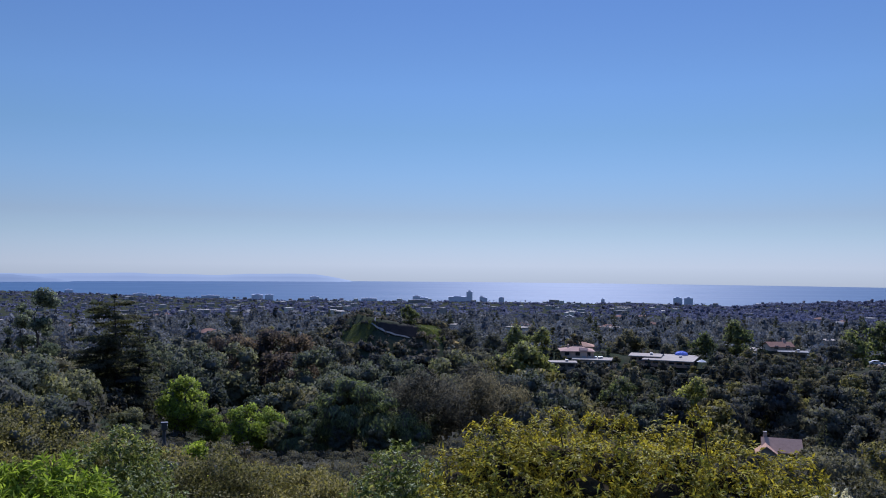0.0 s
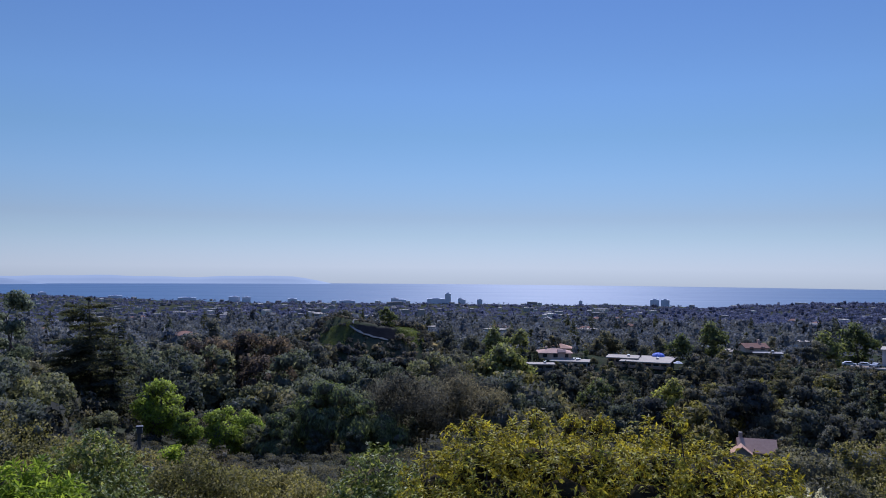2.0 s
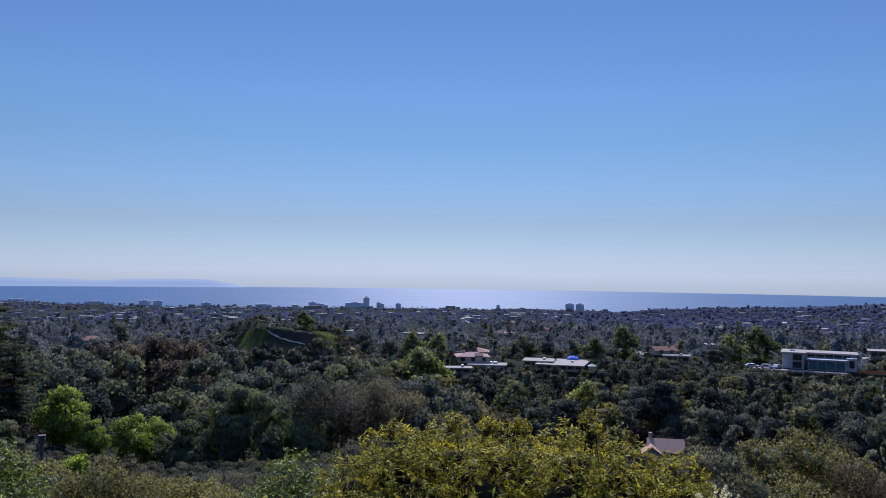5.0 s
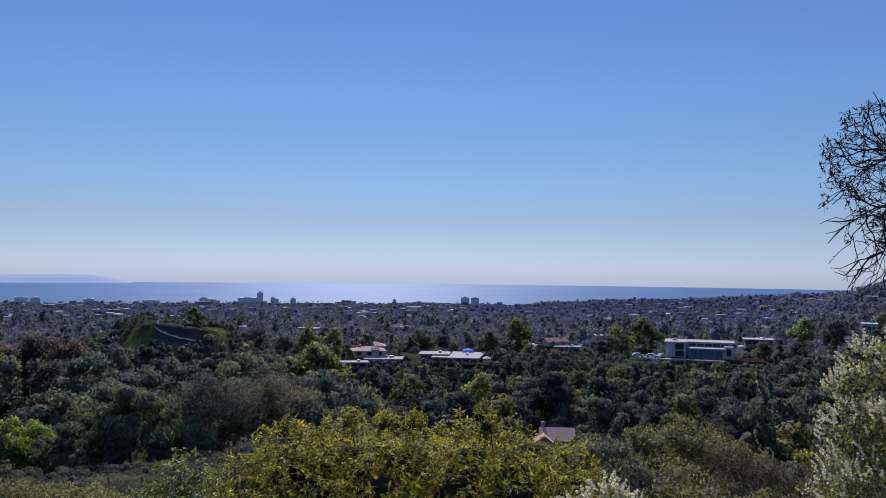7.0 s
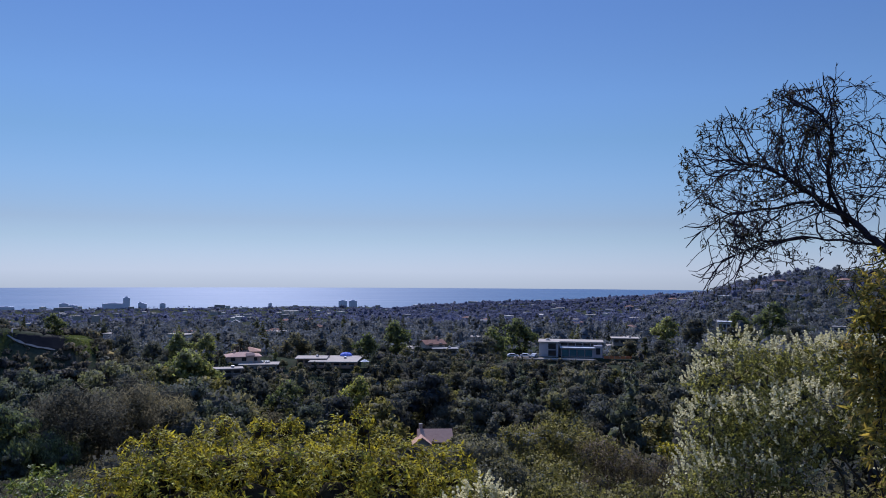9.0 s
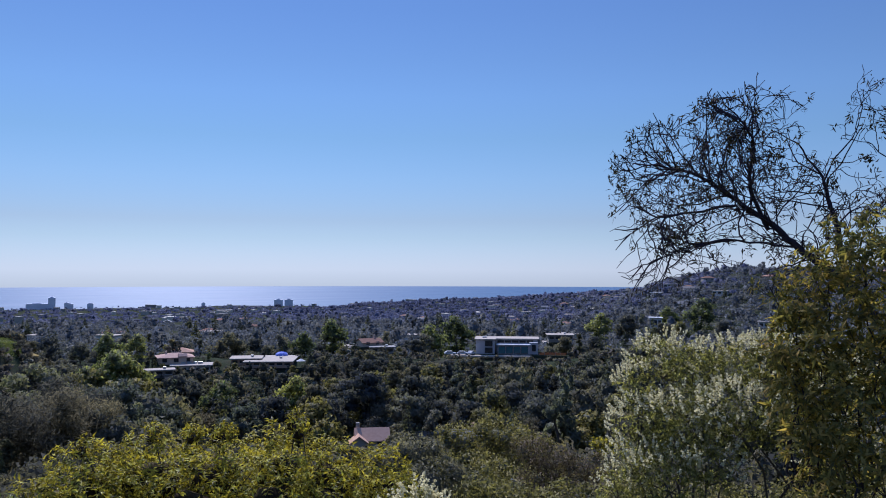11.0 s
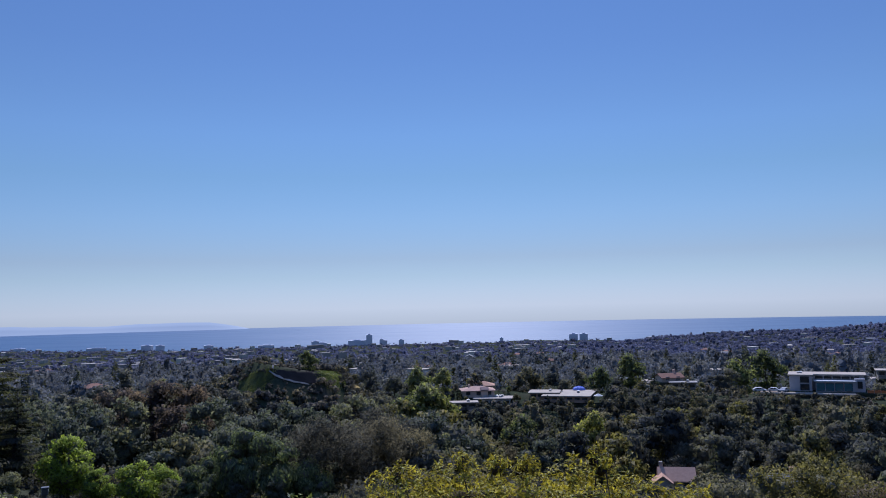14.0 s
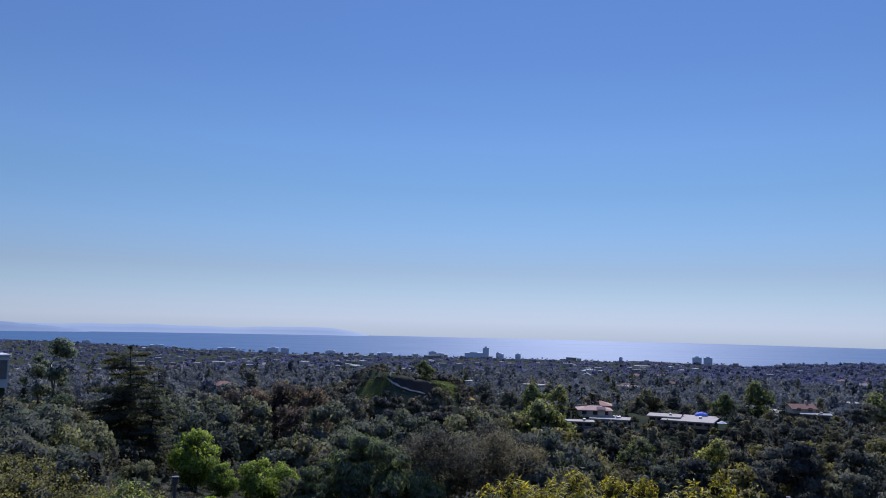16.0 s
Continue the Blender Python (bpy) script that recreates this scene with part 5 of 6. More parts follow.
tx, ty = polar(58.5, 8.6)
tz = float(ground_z(tx, ty))
foot = np.array([tx, ty, tz])
tree = thing("half_bare_tree", "half-bare tree with dark curling twigs and withered leaves", "tree", pose(tx, ty, tz))
main = [[foot + (0, 0, -0.2), foot + (0.02, 0, 1.3), sky_point(57, -4, 8.6), sky_point(54.5, -1, 8.6), sky_point(51.9, 1.25, 8.6), sky_point(49.8, 3.0, 8.6), sky_point(47.8, 4.7, 8.5), sky_point(46, 5.9, 8.4), sky_point(44.2, 6.9, 8.35), sky_point(42.4, 7.4, 8.3)],
        [sky_point(54.5, -1, 8.6), sky_point(54, 3, 8.7), sky_point(53.6, 4.8, 8.8), sky_point(53, 6.4, 8.8)],
        [sky_point(57, -4, 8.6), sky_point(58.5, 1, 8.8), sky_point(59, 4, 9.0), sky_point(58.5, 6.3, 9)],
        [sky_point(49.8, 3.0, 8.6), sky_point(48.9, 5.0, 8.5), sky_point(48.6, 6.6, 8.4), sky_point(48.9, 8.9, 8.3), sky_point(48.3, 10.4, 8.2), sky_point(47, 11.2, 8.2)],
        [sky_point(51.2, 1.9, 8.6), sky_point(48.6, 2.1, 8.4), sky_point(46.4, 2.2, 8.3), sky_point(44, 1.5, 8.2), sky_point(42, 0.6, 8.2)],
        [sky_point(47.8, 4.7, 8.5), sky_point(45.5, 4.4, 8.4), sky_point(43, 4.2, 8.3), sky_point(41, 3.0, 8.3)]]


def curved(line):
    """The limb's points, smoothed and closely spaced, a little crooked."""
    p = np.array(line)
    s = np.linspace(0, len(p) - 1, (len(p) - 1) * 7 + 1)
    q = np.stack([np.interp(s, np.arange(len(p)), p[:, i]) for i in range(3)], 1)
    for k in range(6):
        q[1:-1] = (q[:-2] + 2 * q[1:-1] + q[2:]) / 4
    return q + np.cumsum(rng.normal(size=q.shape), 0) * 0.006


main = [curved([np.array(q) - foot for q in line]) for line in main]
pieces, tips = [], []
for line, r0, r1, first, step in ((main[0], 0.056, 0.009, 22, 1), (main[1], 0.036, 0.012, 6, 2), (main[2], 0.045, 0.014, 8, 2), (main[3], 0.022, 0.007, 5, 2), (main[4], 0.012, 0.005, 8, 2), (main[5], 0.014, 0.005, 5, 2)):
    k = len(line)
    pieces.append(tube(line, np.linspace(r0, r1, k), 8))
    for i in range(first, k, step):
        d = unit(line[min(i + 1, k - 1)] - line[i - 1])
        side = unit(np.cross(d, rng.normal(size=3)) * (1, 0.8, 1))
        grow(line[i], unit(d * 0.75 + side * rng.uniform(0.4, 1.0)), rng.uniform(0.45, 0.95), 0.0095, 0 if rng.random() < 0.65 else 1, pieces, tips)
    grow(line[-1], unit(line[-1] - line[-4]), 0.6, r1, 0, pieces, tips)
part("limb", tri_mesh("limb", *join(pieces), M_DARKBARK, True), M_DARKBARK, tree)
tips = np.array(tips)
pick = tips[rng.random(len(tips)) < 0.3]
k = 7
hang = np.repeat(pick, k, 0) + rng.normal(size=(len(pick) * k, 3)) * 0.025
way = np.tile((0, 0, -0.8), (len(hang), 1)) + 0.8 * rng.normal(size=hang.shape)
tagged(part("withered_leaves", tri_mesh("withered_leaves", *blade(hang, way, rng.normal(size=hang.shape), rng.uniform(0.035, 0.085, len(hang)), rng.uniform(0.01, 0.02, len(hang)), 0.3), M_DRY), M_DRY, tree), kind="stuff")
leafy_bush("broadleaf_tree", "leafy tree with olive and yellow-brown drooping leaves", M_BROWNLEAF, M_DARKBARK,
           [(51.5, 7.0, -0.4, 0.3), (53.4, 7.0, 2.2, 0.4), (55.5, 7.1, 4.5, 0.5), (50.6, 6.9, -3.6, 0.3), (53, 6.9, -1.4, 0.5), (56.5, 7, 0.5, 0.6), (51.6, 6.8, -6, 0.35), (54.5, 6.8, -4.5, 0.5), (58.5, 7, -3, 0.6), (52.8, 6.7, -8.6, 0.35),
            (59.5, 7.2, 3, 0.6), (62, 7.2, 0, 0.7), (56.5, 6.7, -8, 0.5), (49.9, 7.2, 0.3, 0.16), (62, 7, -6, 0.7), (53.5, 6.6, -11.5, 0.3)],
           1700, 8, 0.075, 0.026, 0.55, polar(57.5, 7.1), 0.7, 7, 60, "tree")


# ---- houses ----
def wall_windows(t, xs, z, w, h, y, mat=None):
    """Windows set into the front wall: a frame with a pane, and a sill."""
    for x in xs:
        f = part("window", box(w, 0.12, h, x, y - 0.05, z), M_DARKFRAME, t)
        part("pane", box(w - 0.16, 0.04, h - 0.16, x, y - 0.125, z + 0.08), mat or M_GLASS, f)
        part("sill", box(w + 0.2, 0.2, 0.08, x, y - 0.1, z - 0.08), M_WHITEWALL, f)


def gable_roof(w, d, rise, z, over=0.6, thick=0.2, x=0, y=0):
    """A pitched roof with thickness, its ridge along x."""
    bm = bmesh.new()
    hw, hd = w / 2 + over, d / 2 + over
    sl = rise / (d / 2)
    prof = [(-hd, -over * sl), (0, rise), (hd, -over * sl), (hd, -over * sl - thick), (0, rise - thick), (-hd, -over * sl - thick)]
    ends = []
    for sx in (-hw, hw):
        ends.append([bm.verts.new((x + sx, y + p[0], z + p[1])) for p in prof])
    for i in range(6):
        j = (i + 1) % 6
        bm.faces.new((ends[0][i], ends[0][j], ends[1][j], ends[1][i]))
    for e in ends:
        bm.faces.new((e[0], e[1], e[4], e[5]))
        bm.faces.new((e[1], e[2], e[3], e[4]))
    bmesh.ops.recalc_face_normals(bm, faces=bm.faces[:])
    return bm


def gable_walls(w, d, h, rise, x=0, y=0):
    bm = bmesh.new()
    prof = [(-d / 2, -0.6), (d / 2, -0.6), (d / 2, h), (0, h + rise - 0.05), (-d / 2, h)]
    ends = [[bm.verts.new((x + sx, y + p[0], p[1])) for p in prof] for sx in (-w / 2, w / 2)]
    for i in range(5):
        j = (i + 1) % 5
        bm.faces.new((ends[0][i], ends[0][j], ends[1][j], ends[1][i]))
    for e in ends:
        bm.faces.new(e)
    bmesh.ops.recalc_face_normals(bm, faces=bm.faces[:])
    return bm


def hip_roof(w, d, rise, z, over=0.6, x=0, y=0):
    bm = bmesh.new()
    hw, hd = w / 2 + over, d / 2 + over
    rl = max(0.1, w / 2 - d / 2)
    lo = [bm.verts.new((x + u, y + v, z - 0.15)) for u, v in ((-hw, -hd), (hw, -hd), (hw, hd), (-hw, hd))]
    mid = [bm.verts.new((x + u, y + v, z + 0.08)) for u, v in ((-hw, -hd), (hw, -hd), (hw, hd), (-hw, hd))]
    r0, r1 = bm.verts.new((x - rl, y, z + rise)), bm.verts.new((x + rl, y, z + rise))
    for i in range(4):
        j = (i + 1) % 4
        bm.faces.new((lo[i], lo[j], mid[j], mid[i]))
    bm.faces.new(lo[::-1])
    bm.faces.new((mid[0], mid[1], r1, r0))
    bm.faces.new((mid[1], mid[2], r1))
    bm.faces.new((mid[2], mid[3], r0, r1))
    bm.faces.new((mid[3], mid[0], r0))
    return bm


def gable_house(label, w, d, h, rise, place, wall, roof, chimney=True, windows=2, group=""):
    t = thing("house", label, "house", place, group)
    part("wall", gable_walls(w, d, h, rise), wall, t)
    r = part("roof", gable_roof(w, d, rise, h), roof, t)
    wall_windows(t, [w * (i + 0.5) / windows - w / 2 for i in range(windows)], h * 0.4, 1.5, 1.3, -d / 2)
    if chimney:
        c = part("chimney", box(0.8, 0.8, rise + 1.2, w * 0.3, d * 0.15, h), wall, r)
    return t


def hip_house(label, w, d, h, rise, place, wall, roof, windows=3, group=""):
    t = thing("house", label, "house", place, group)
    part("wall", box(w, d, h + 0.6, 0, 0, -0.6), wall, t)
    r = part("roof", hip_roof(w, d, rise, h), roof, t)
    part("chimney", box(0.7, 0.7, rise + 0.6, -w * 0.25, d * 0.1, h), wall, r)
    wall_windows(t, [w * (i + 0.5) / windows - w / 2 for i in range(windows)], h * 0.4, 1.6, 1.3, -d / 2)
    return t


def flat_house(label, w, d, h, place, wall, roof, windows=4, group=""):
    t = thing("house", label, "house", place, group)
    part("wall", box(w, d, h + 0.6, 0, 0, -0.6), wall, t)
    r = part("roof", box(w + 1.6, d + 1.6, 0.35, 0, 0, h, 0.04), roof, t)
    part("vent", box(0.9, 0.9, 0.7, w * 0.2, 0, h + 0.35), M_METAL, r)
    wall_windows(t, [w * (i + 0.5) / windows - w / 2 for i in range(windows)], h * 0.3, w / windows * 0.7, h * 0.5, -d / 2)
    return t


def at_angle(az, r, el, turn=0.0):
    """A pose at azimuth and distance, its foot at the height angle el, its front to the viewpoint."""
    x, y = polar(az, r)
    return pose(x, y, EYE + r * math.tan(radians(el)), 0, 0, turn - az)


def plinth(t, w, d, depth, x=0, y=0):
    part("foundation", box(w, d, depth, x, y, -depth), M_GROUND, t)


M_EARTH = plain_material("bare_earth", (0.24, 0.192, 0.144), (0.4, 0.336, 0.264), 0.4, 0.95, 0.3)
# white modern house on the ridge
t = thing("modern_house", "modern house with white flat roofs, teal glazing and walls greyed for shade", "house", at_angle(32.2, 312, -5.84))
plinth(t, 27, 17, 5, 0, 2)
part("wall", box(7.2, 12, 5.3, -8.2, 3, 0), M_SHADEWALL, t, "rendered side block, greyed for shade")
part("upper_storey", box(16, 9, 5.2, 3.6, 5.2, 0), M_SHADEWALL, t)
part("lower_storey", box(12.2, 4.5, 3.4, 2.6, -1.6, 0), M_SHADEWALL, t)
part("side_block", box(3.2, 10, 4.4, 10.2, 2, 0), M_SHADEWALL, t)
r_ = part("roof", box(8.2, 13, 0.4, -8.2, 3, 5.3, 0.04), M_PALEROOF, t)
part("roof", box(17.2, 10.4, 0.4, 3.8, 5.2, 5.25, 0.04), M_PALEROOF, t)
part("terrace_roof", box(13.2, 5.6, 0.35, 2.6, -1.6, 3.4, 0.04), M_WHITEWALL, t)
part("skylight", box(1.6, 1.6, 0.5, -8.6, 3, 5.7), M_METAL, r_)
for z_ in (0.35, 2.9):
    f = part("window", box(2.9, 0.2, 2.1, -6.9, -3.05, z_), M_DARKFRAME, t)
    part("pane", box(2.6, 0.06, 1.8, -6.9, -3.17, z_ + 0.15), M_GLASS, f)
for i in range(4):
    f = part("window", box(2.6, 0.2, 2.7, -1.9 + 2.85 * i, -3.9, 0.3), M_DARKFRAME, t)
    part("pane", box(2.4, 0.06, 2.4, -1.9 + 2.85 * i, -4.03, 0.42), M_TEAL, f)
for i in range(5):
    f = part("window", box(2.5, 0.2, 1.0, -2.4 + 2.8 * i, 0.65, 3.95), M_DARKFRAME, t)
    part("pane", box(2.3, 0.06, 0.8, -2.4 + 2.8 * i, 0.53, 4.05), M_GLASS, f)
f = part("window", box(1.5, 0.2, 2.4, 10.2, -3.05, 1.2), M_DARKFRAME, t)
part("pane", box(1.3, 0.06, 2.2, 10.2, -3.17, 1.3), M_GLASS, f)
te = thing("terrace", "pale earth terrace cut in front of the modern house", "terrace", at_angle(31.6, 305, -5.98))
part("terrace_slab", box(30, 6, 0.7, -3, 0, -0.7, 0.2), M_EARTH, te)
part("earth_bank", box(29, 5.5, 5, -3, 0.2, -5.7), M_GROUND, te)

fe = thing("barrier_fence", "orange barrier fence at the building site's edge", "fence", at_angle(35.4, 306, -5.95))
for i in range(5):
    part("panel", box(1.9, 0.08, 0.9, -4 + 2 * i, 0, 0.1), M_ORANGE, fe)
    part("post", box(0.1, 0.1, 1.2, -5 + 2 * i, 0, 0), M_METAL, fe)
part("foundation", box(12, 3, 4, 0, 0, -4), M_GROUND, fe)


def car(label, place, paint):
    """A parked car: lower body, cabin with windows, four wheels."""
    t = thing("car", label, "car", place, "parked cars")
    bm = bmesh.new()
    prof = [(-2.2, 0.35), (2.2, 0.35), (2.25, 0.75), (1.2, 0.92), (0.6, 1.45), (-1.3, 1.45), (-1.9, 0.98), (-2.2, 0.9)]
    e = [[bm.verts.new((p[0], sy, p[1])) for p in prof] for sy in (-0.85, 0.85)]
    for i in range(8):
        bm.faces.new((e[0][i], e[0][(i + 1) % 8], e[1][(i + 1) % 8], e[1][i]))
    for q in e:
        bm.faces.new(q)
    bmesh.ops.recalc_face_normals(bm, faces=bm.faces[:])
    bmesh.ops.bevel(bm, geom=bm.edges[:], offset=0.06, segments=2, affect="EDGES")
    part("body", bm, paint, t)
    for sy in (-0.86, 0.86):
        part("window", box(1.7, 0.04, 0.36, -0.35, sy, 1.0), M_GLASS, t)
        for sx in (-1.4, 1.4):
            bm = bmesh.new()
            bmesh.ops.create_cone(bm, cap_ends=True, segments=14, radius1=0.33, radius2=0.33, depth=0.22, matrix=Matrix.Translation((sx, sy, 0.33)) @ Matrix.Rotation(radians(90), 4, "X"))
            w_ = part("wheel", bm, M_RUBBER, t)
            bm = bmesh.new()
            bmesh.ops.create_cone(bm, cap_ends=True, segments=12, radius1=0.19, radius2=0.15, depth=0.06, matrix=Matrix.Translation((sx, sy + (0.11 if sy > 0 else -0.11), 0.33)) @ Matrix.Rotation(radians(90), 4, "X"))
            part("rim", bm, M_METAL, w_)
    return t


car("white parked car on the terrace", at_angle(28.2, 305, -5.97, 8), M_WHITEWALL)
car("silver parked car on the terrace", at_angle(29.1, 305.5, -5.97, -5), M_CARPAINT)
car("white parked car on the terrace", at_angle(29.7, 306.5, -5.965, 70), M_WHITEWALL)

# pale pink house with cypresses, and the white flat one before it
t = hip_house("cream house with a pale pink tiled hip roof", 11.5, 9, 2.6, 1.3, at_angle(9.4, 302, -6.3, 6), M_CREAM, M_PINKROOF)
part("dormer", gable_walls(2.4, 2.4, 3.2, 0.7, 2.2, -3.6), M_CREAM, t)
part("dormer_roof", gable_roof(2.4, 2.4, 0.7, 3.2, 0.3, 0.15, 2.2, -3.6), M_PINKROOF, t)
plinth(t, 10, 7.5, 5)
t = hip_house("cream house with a grey-pink hip roof behind the pink one", 8, 7, 2.8, 1.5, at_angle(9.8, 318, -6.0, 0), M_CREAM, M_TANROOF)
plinth(t, 10, 8, 5)
t = flat_house("low white flat-roofed house below the pink one", 12.5, 7, 2.8, at_angle(10.5, 296, -6.95, -4), M_WHITEWALL, M_PALEROOF, 5)
plinth(t, 12, 6.5, 5)
for i in range(4):
    part("roof_unit", box(1.2, 1.0, 0.6, -3 + 2 * i, 1.2, 3.15), M_METAL, t)
t = flat_house("small pale flat-roofed outbuilding among the trees", 8.5, 4, 1.8, at_angle(8.4, 278, -7.05, 3), M_GREYROOF, M_PALEROOF, 3)
plinth(t, 8, 3.8, 5)
# long flat roof with the blue canopy
t = flat_house("long low house with a pale flat gravel roof", 16, 20, 1.5, at_angle(15.8, 303, -6.45, -8), M_TANROOF, M_PALEROOF, 6)
plinth(t, 16.5, 19, 6)
t = flat_house("low house wing with a grey flat roof", 10, 9, 1.9, at_angle(14.1, 304, -6.4, -5), M_TANROOF, M_PALEROOF, 4)
plinth(t, 11.5, 8.5, 5)
t = thing("canopy_tent", "bright blue domed canopy tent beside the house", "tent", at_angle(16.45, 312, -6.05))
bm = bmesh.new()
bmesh.ops.create_uvsphere(bm, u_segments=16, v_segments=10, radius=1)
bmesh.ops.delete(bm, geom=[v for v in bm.verts if v.co.z < -0.05], context="VERTS")
for v in bm.verts:
    v.co = Vector((v.co.x * 2.4, v.co.y * 2.0, 0.9 + v.co.z * 1.3 - 0.25 * abs(math.sin(3 * math.atan2(v.co.y, v.co.x)))))
part("canopy", bm, M_BLUE, t)
for u, v in ((-2.1, -0.7), (2.1, -0.7), (-1.7, 1.2), (1.7, 1.2)):
    part("pole", box(0.1, 0.1, 1.4, u, v, 0), M_METAL, t)
part("foundation", box(8, 6, 5, 0, 0, -5), M_GROUND, t)
t = thing("umbrella", "white garden umbrella beside the flat-roofed house", "umbrella", at_angle(17.75, 292, -6.75))
bm = bmesh.new()
bmesh.ops.create_cone(bm, cap_ends=True, segments=8, radius1=1.7, radius2=0.05, depth=0.8, matrix=Matrix.Translation((0, 0, 2.6)))
part("canopy", bm, M_WHITEWALL, t)
part("pole", box(0.08, 0.08, 2.6, 0, 0, 0), M_METAL, t)
part("base", box(3, 3, 5, 0, 0, -5), M_GROUND, t)
# clay-roofed house on the ridge
t = gable_house("low house with a reddish clay gable roof", 8.5, 7, 1.9, 1.3, at_angle(22.5, 330, -5.35, 24), M_CREAM, M_TERRA)
plinth(t, 12, 9, 5)
t = flat_house("low pale-roofed wing among the trees", 9, 5, 2.4, at_angle(23.4, 324, -5.85, 4), M_HOUSEWALL, M_GREYROOF, 3)
plinth(t, 10, 6, 5)
t = flat_house("pale low house above the modern house", 11, 7, 2.6, at_angle(35.9, 380, -4.9, 6), M_HOUSEWALL, M_PALEROOF, 4)
plinth(t, 10, 6, 8)
t = flat_house("tall white house on the wooded hillside", 7, 7, 6.5, at_angle(42.4, 520, -3.95, 0), M_WHITEWALL, M_WHITEWALL, 3)
plinth(t, 9, 8, 8)
t = flat_house("white house partly hidden by trees", 6, 5, 3.5, at_angle(49.3, 520, -3.75, 0), M_WHITEWALL, M_GREYROOF, 2)
plinth(t, 8, 6, 8)
t = flat_house("white roof glinting on the far hillside", 20, 12, 4, at_angle(42.6, 1000, -1.75, 0), M_WHITEWALL, M_WHITEWALL, 5)
plinth(t, 22, 14, 14)
# tan-roofed house in the canyon, turned so that gable and roof show
t = gable_house("house in the canyon with a tan shake gable roof", 7.0, 6.4, 2.4, 2.0, at_angle(22.7, 190, -12.2, 4), M_HOUSEWALL, M_TANROOF, False)
part("wing", gable_walls(3.8, 3.6, 2.2, 1.3), M_HOUSEWALL, t, "", pose(-3.2, -3.4, 0, 0, 0, 90))
part("wing_roof", gable_roof(3.8, 3.6, 1.3, 2.2, 0.45, 0.2), M_TANROOF, t, "", pose(-3.2, -3.4, 0, 0, 0, 90))
part("chimney", box(0.8, 0.8, 3.4, -3.2, 1.0, 2.0, 0.05), M_HOUSEWALL, t)
plinth(t, 12, 9, 6)
t = gable_house("house in the canyon with a grey shingle roof", 8, 6, 2.6, 1.5, at_angle(29.2, 196, -12.2, 10), M_TANROOF, M_GREYROOF)
plinth(t, 10, 8, 6)
t = flat_house("small dark-roofed house low in the canyon", 9, 6, 2.6, at_angle(26.2, 205, -12.2, -10), M_HOUSEWALL, M_GREYROOF, 3)
plinth(t, 10, 7, 6)
# pale panelled building on the spur
t = thing("hill_house", "pale panelled building on the wooded spur", "house", at_angle(-30.5, 100, -4.3, 10))
part("wall", box(4.2, 4, 3.3, 0, 0, -0.6), M_WHITEWALL, t)
for i in range(5):
    part("panel", box(0.7, 0.08, 2.0, -1.6 + 0.8 * i, -2.03, 0.3), M_GREYROOF, t)
part("roof", box(4.5, 4.3, 0.2, 0, 0, 2.7, 0.03), M_WHITEWALL, t)
plinth(t, 3.8, 3.6, 5)

# lamp post among the shrubs
t = thing("lamp_post", "dark post with a boxy white-topped lantern", "lamp post", at_angle(-18.85, 40, -13.6))
bm = bmesh.new()
bmesh.ops.create_cone(bm, cap_ends=True, segments=8, radius1=0.1, radius2=0.08, depth=2.0, matrix=Matrix.Translation((0, 0, 0.95)))
part("post", bm, M_DARKFRAME, t)
part("lantern", box(0.26, 0.26, 0.3, 0, 0, 1.9, 0.03), M_DARKFRAME, t)
part("lantern_glass", box(0.28, 0.2, 0.16, 0, 0, 1.96), M_METAL, t, "pale lantern glass")
part("cap", box(0.32, 0.32, 0.06, 0, 0, 2.2, 0.02), M_DARKFRAME, t)
part("footing", box(0.5, 0.5, 3, 0, 0, -3), M_GROUND, t)

# houses scattered over the plain
PL = [gable_house("small pale house among the trees", 13, 9, 4.2, 2.2, Matrix.Identity(4), M_HOUSEWALL, M_GREYROOF, True, 2, "houses on the plain"),
      hip_house("small pale house with a clay hip roof", 14, 10, 4.2, 2.2, Matrix.Identity(4), M_HOUSEWALL, M_TERRA, 2, "houses on the plain"),
      flat_house("white flat-roofed house among the trees", 15, 10, 5.0, Matrix.Identity(4), M_WHITEWALL, M_PALEROOF, 3, "houses on the plain")]
for i, (az_, r_, turn_) in enumerate(PLAIN):
    copy_thing(PL[i % 3], on(az_, r_, 0.0, turn_))
for p_ in PL:
    drop_proto(p_)

# roofs farther off, too many and too small to tell apart
n = 420
r = np.sqrt(rng.uniform(1100 ** 2, 2900 ** 2, n))
az = np.where(rng.random(n) < 0.45, rng.uniform(-34, -6, n), rng.uniform(-8, 60, n))
keep = r < coast(az) - 60
r, az = r[keep], az[keep]
bm_v, bm_t = [], []
x, y = r * np.sin(np.radians(az)), r * np.cos(np.radians(az))
z = ground_z(x, y)
CUBE = np.array([(i, j, k) for i in (-0.5, 0.5) for j in (-0.5, 0.5) for k in (0, 1)], float)
CUBE_T = np.array([(0, 1, 3), (0, 3, 2), (4, 6, 7), (4, 7, 5), (0, 4, 5), (0, 5, 1), (2, 3, 7), (2, 7, 6), (1, 5, 7), (1, 7, 3), (0, 2, 6), (0, 6, 4)])
size = np.stack([rng.uniform(6, 14, len(r)) * np.where(rng.random(len(r)) < 0.08, 3, 1), rng.uniform(6, 12, len(r)), rng.uniform(5.5, 8.5, len(r))], 1)
th = rng.uniform(0, np.pi, len(r))
v = CUBE[None] * size[:, None]
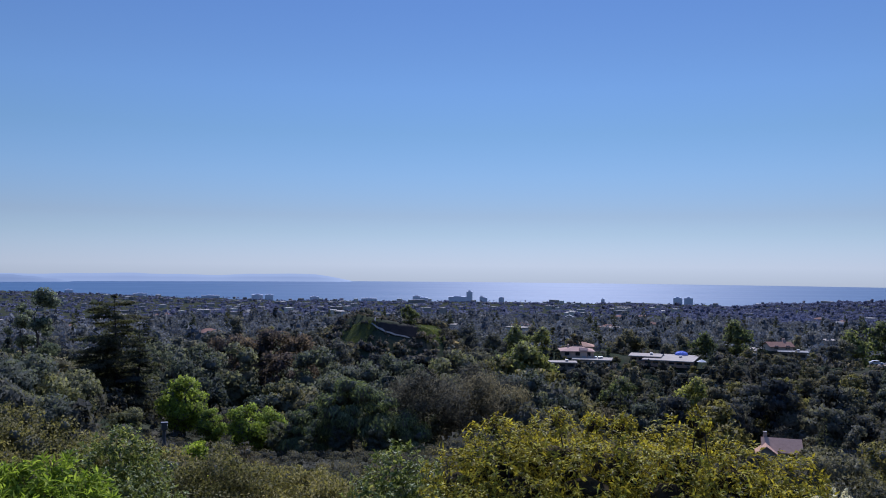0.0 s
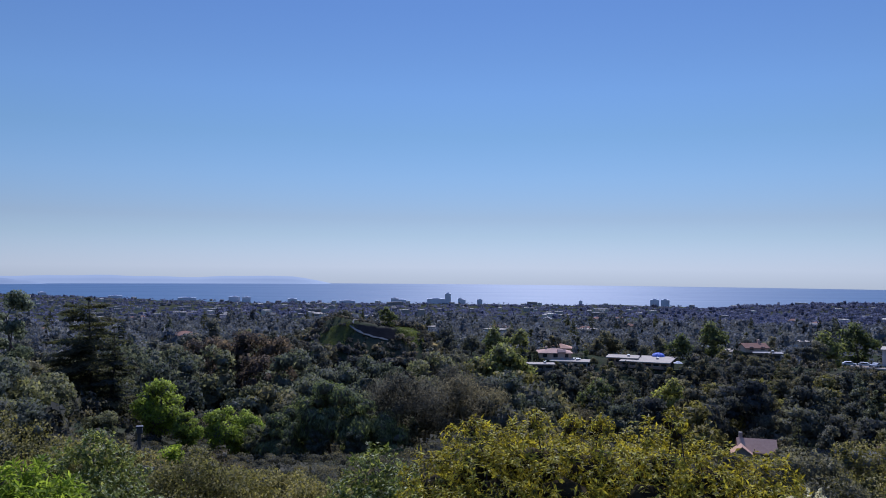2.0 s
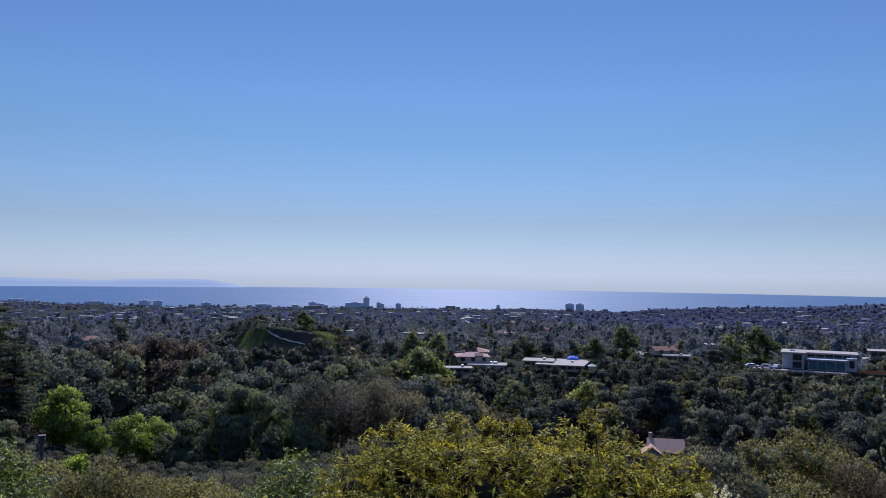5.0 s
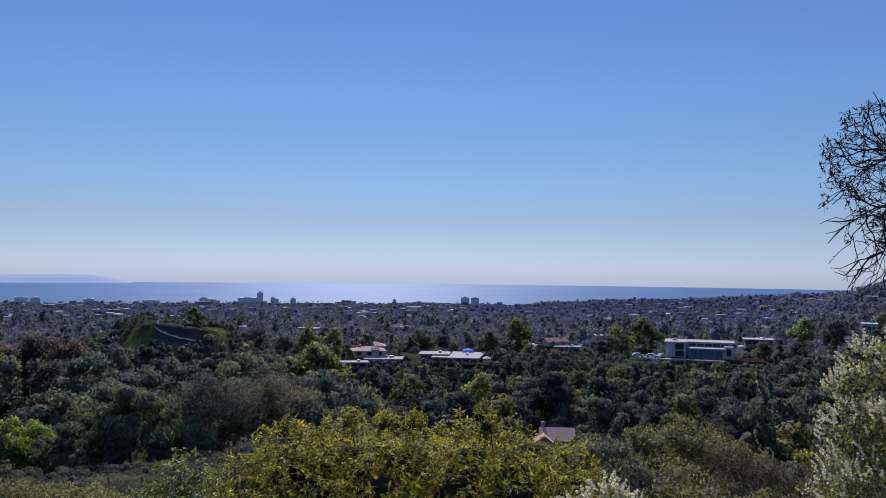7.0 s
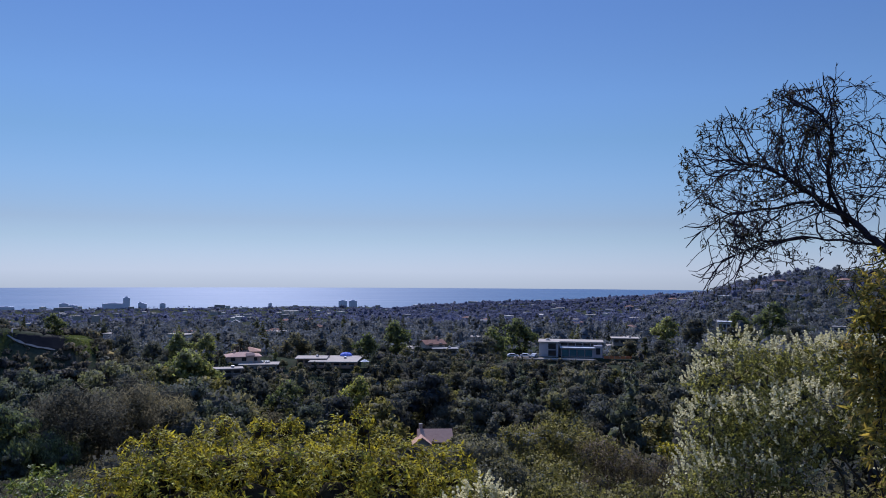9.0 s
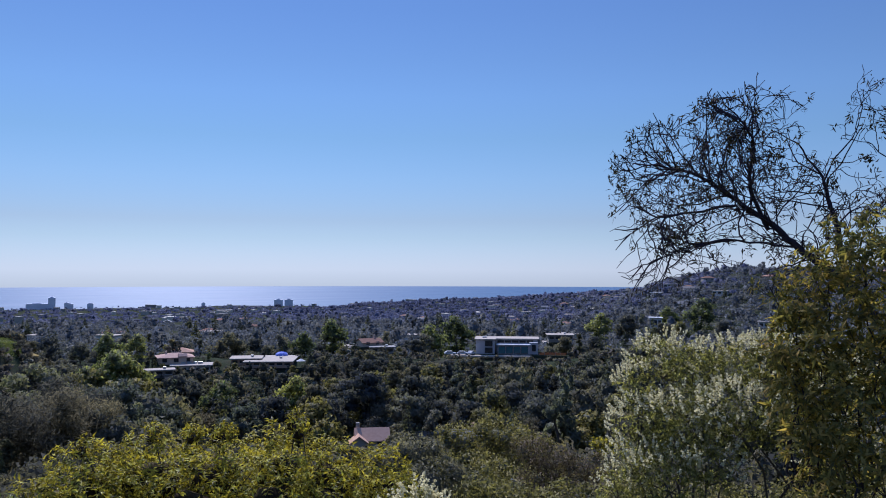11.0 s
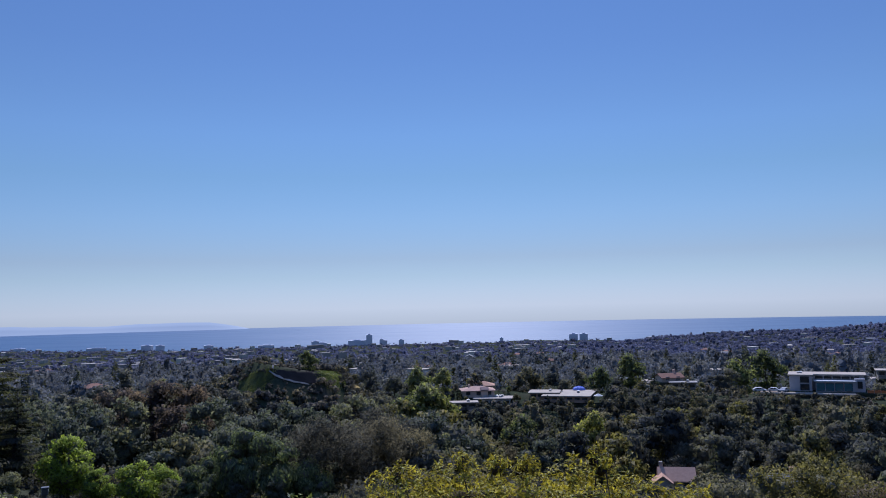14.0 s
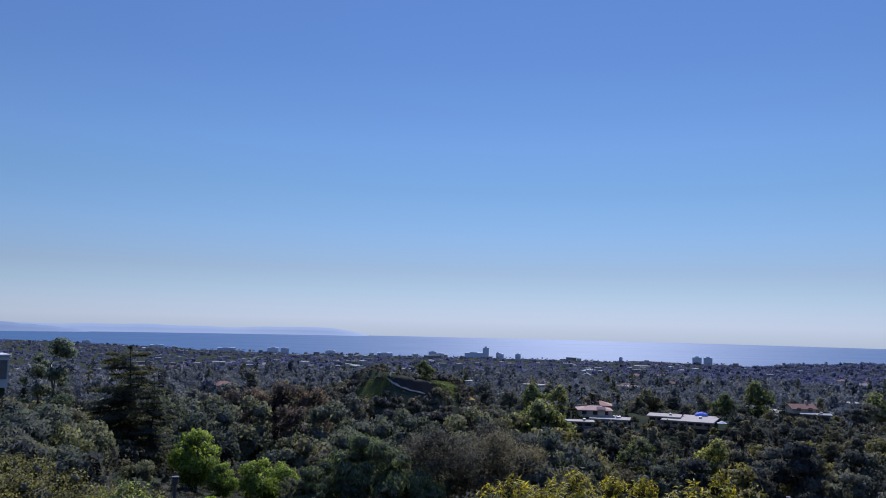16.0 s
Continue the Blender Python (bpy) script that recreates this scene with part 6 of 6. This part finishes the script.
v = np.stack([v[..., 0] * np.cos(th)[:, None] - v[..., 1] * np.sin(th)[:, None], v[..., 0] * np.sin(th)[:, None] + v[..., 1] * np.cos(th)[:, None], v[..., 2]], -1) + np.stack([x, y, z], 1)[:, None]
# roof tones shifted to pale blue so that haze is in the colour
M_HAZED_ROOF = leaf_material("hazed_distant_roofs", (0.123, 0.121, 0.162), (0.19, 0.184, 0.232), (0.38, 0.369, 0.443), 0.0)
tagged(new("distant_buildings", tri_mesh("distant_buildings", v.reshape(-1, 3), (np.arange(len(r))[:, None, None] * 8 + CUBE_T[None]).reshape(-1, 3), M_HAZED_ROOF)),
       "far small buildings scattered across the plain, paled by painted haze", "buildings", kind="stuff")


# window bands lightened too, in place of haze over the city
M_CITYGLASS = glass_material("grey_glass", (0.5, 0.52, 0.58), 0.3)


def city_block(label, az, r, w, d, h, el_top, storeys, name="city_building"):
    """A city building with bands of windows at each storey."""
    x, y = polar(az, r)
    z = EYE + r * math.tan(radians(el_top)) - h
    t = thing(name, label, "building", pose(x, y, z, 0, 0, -az))
    part("wall", box(w, d, h + 12, 0, 0, -12), M_CITYWALL, t)
    part("roof", box(w - 0.4, d - 0.4, 0.6, 0, 0, h, 0.1), M_CITYWALL, t)
    part("plant_room", box(w * 0.4, d * 0.4, h * 0.07 + 0.8, 0, 0, h + 0.6), M_CITYWALL, t)
    for i in range(storeys):
        part("window", box(w * 0.86, 0.3, h / storeys * 0.28, 0, -d / 2 - 0.05, h * (i + 0.3) / storeys), M_CITYGLASS, t)
    return t


city_block("tall grey tower block near the shore", 1.9, 2120, 15.7, 15, 30, -1.85, 12, "tower_block")
city_block("long low grey block beside the tower", 1.05, 2125, 47, 14, 15, -2.22, 5)
city_block("grey stepped block near the shore", 2.9, 2125, 19, 14, 14, -2.26, 4)
city_block("grey stepped block near the shore", 2.75, 2118, 10, 12, 17, -2.18, 5)
city_block("grey block near the shore", 4.15, 2125, 14, 12, 13, -2.24, 4)
city_block("pale stepped block near the shore", -1.85, 2125, 20, 12, 14, -2.2, 4)
city_block("pale low block near the shore", -1.4, 2128, 26, 12, 11, -2.32, 3)
city_block("one of two like grey apartment slabs by the sea", 16.2, 2120, 22, 13, 24, -2.1, 8, "apartment_block")
city_block("one of two like grey apartment slabs by the sea", 16.9, 2120, 21, 13, 24, -2.1, 8, "apartment_block")
city_block("small block above the trees", 11.2, 2130, 9, 9, 12, -2.27, 3)
for az, el, w, h in ((-24.8, -1.78, 24, 20), (-12.9, -2.13, 30, 14), (-12.1, -2.15, 22, 13), (-20.5, -2.03, 40, 10), (-9.0, -2.26, 24, 9), (-16, -2.18, 50, 8), (-5.2, -2.37, 40, 7)):
    city_block("far hazy city block on the plain", az, float(coast(az)) - 60, w, 14, h, el, 4)
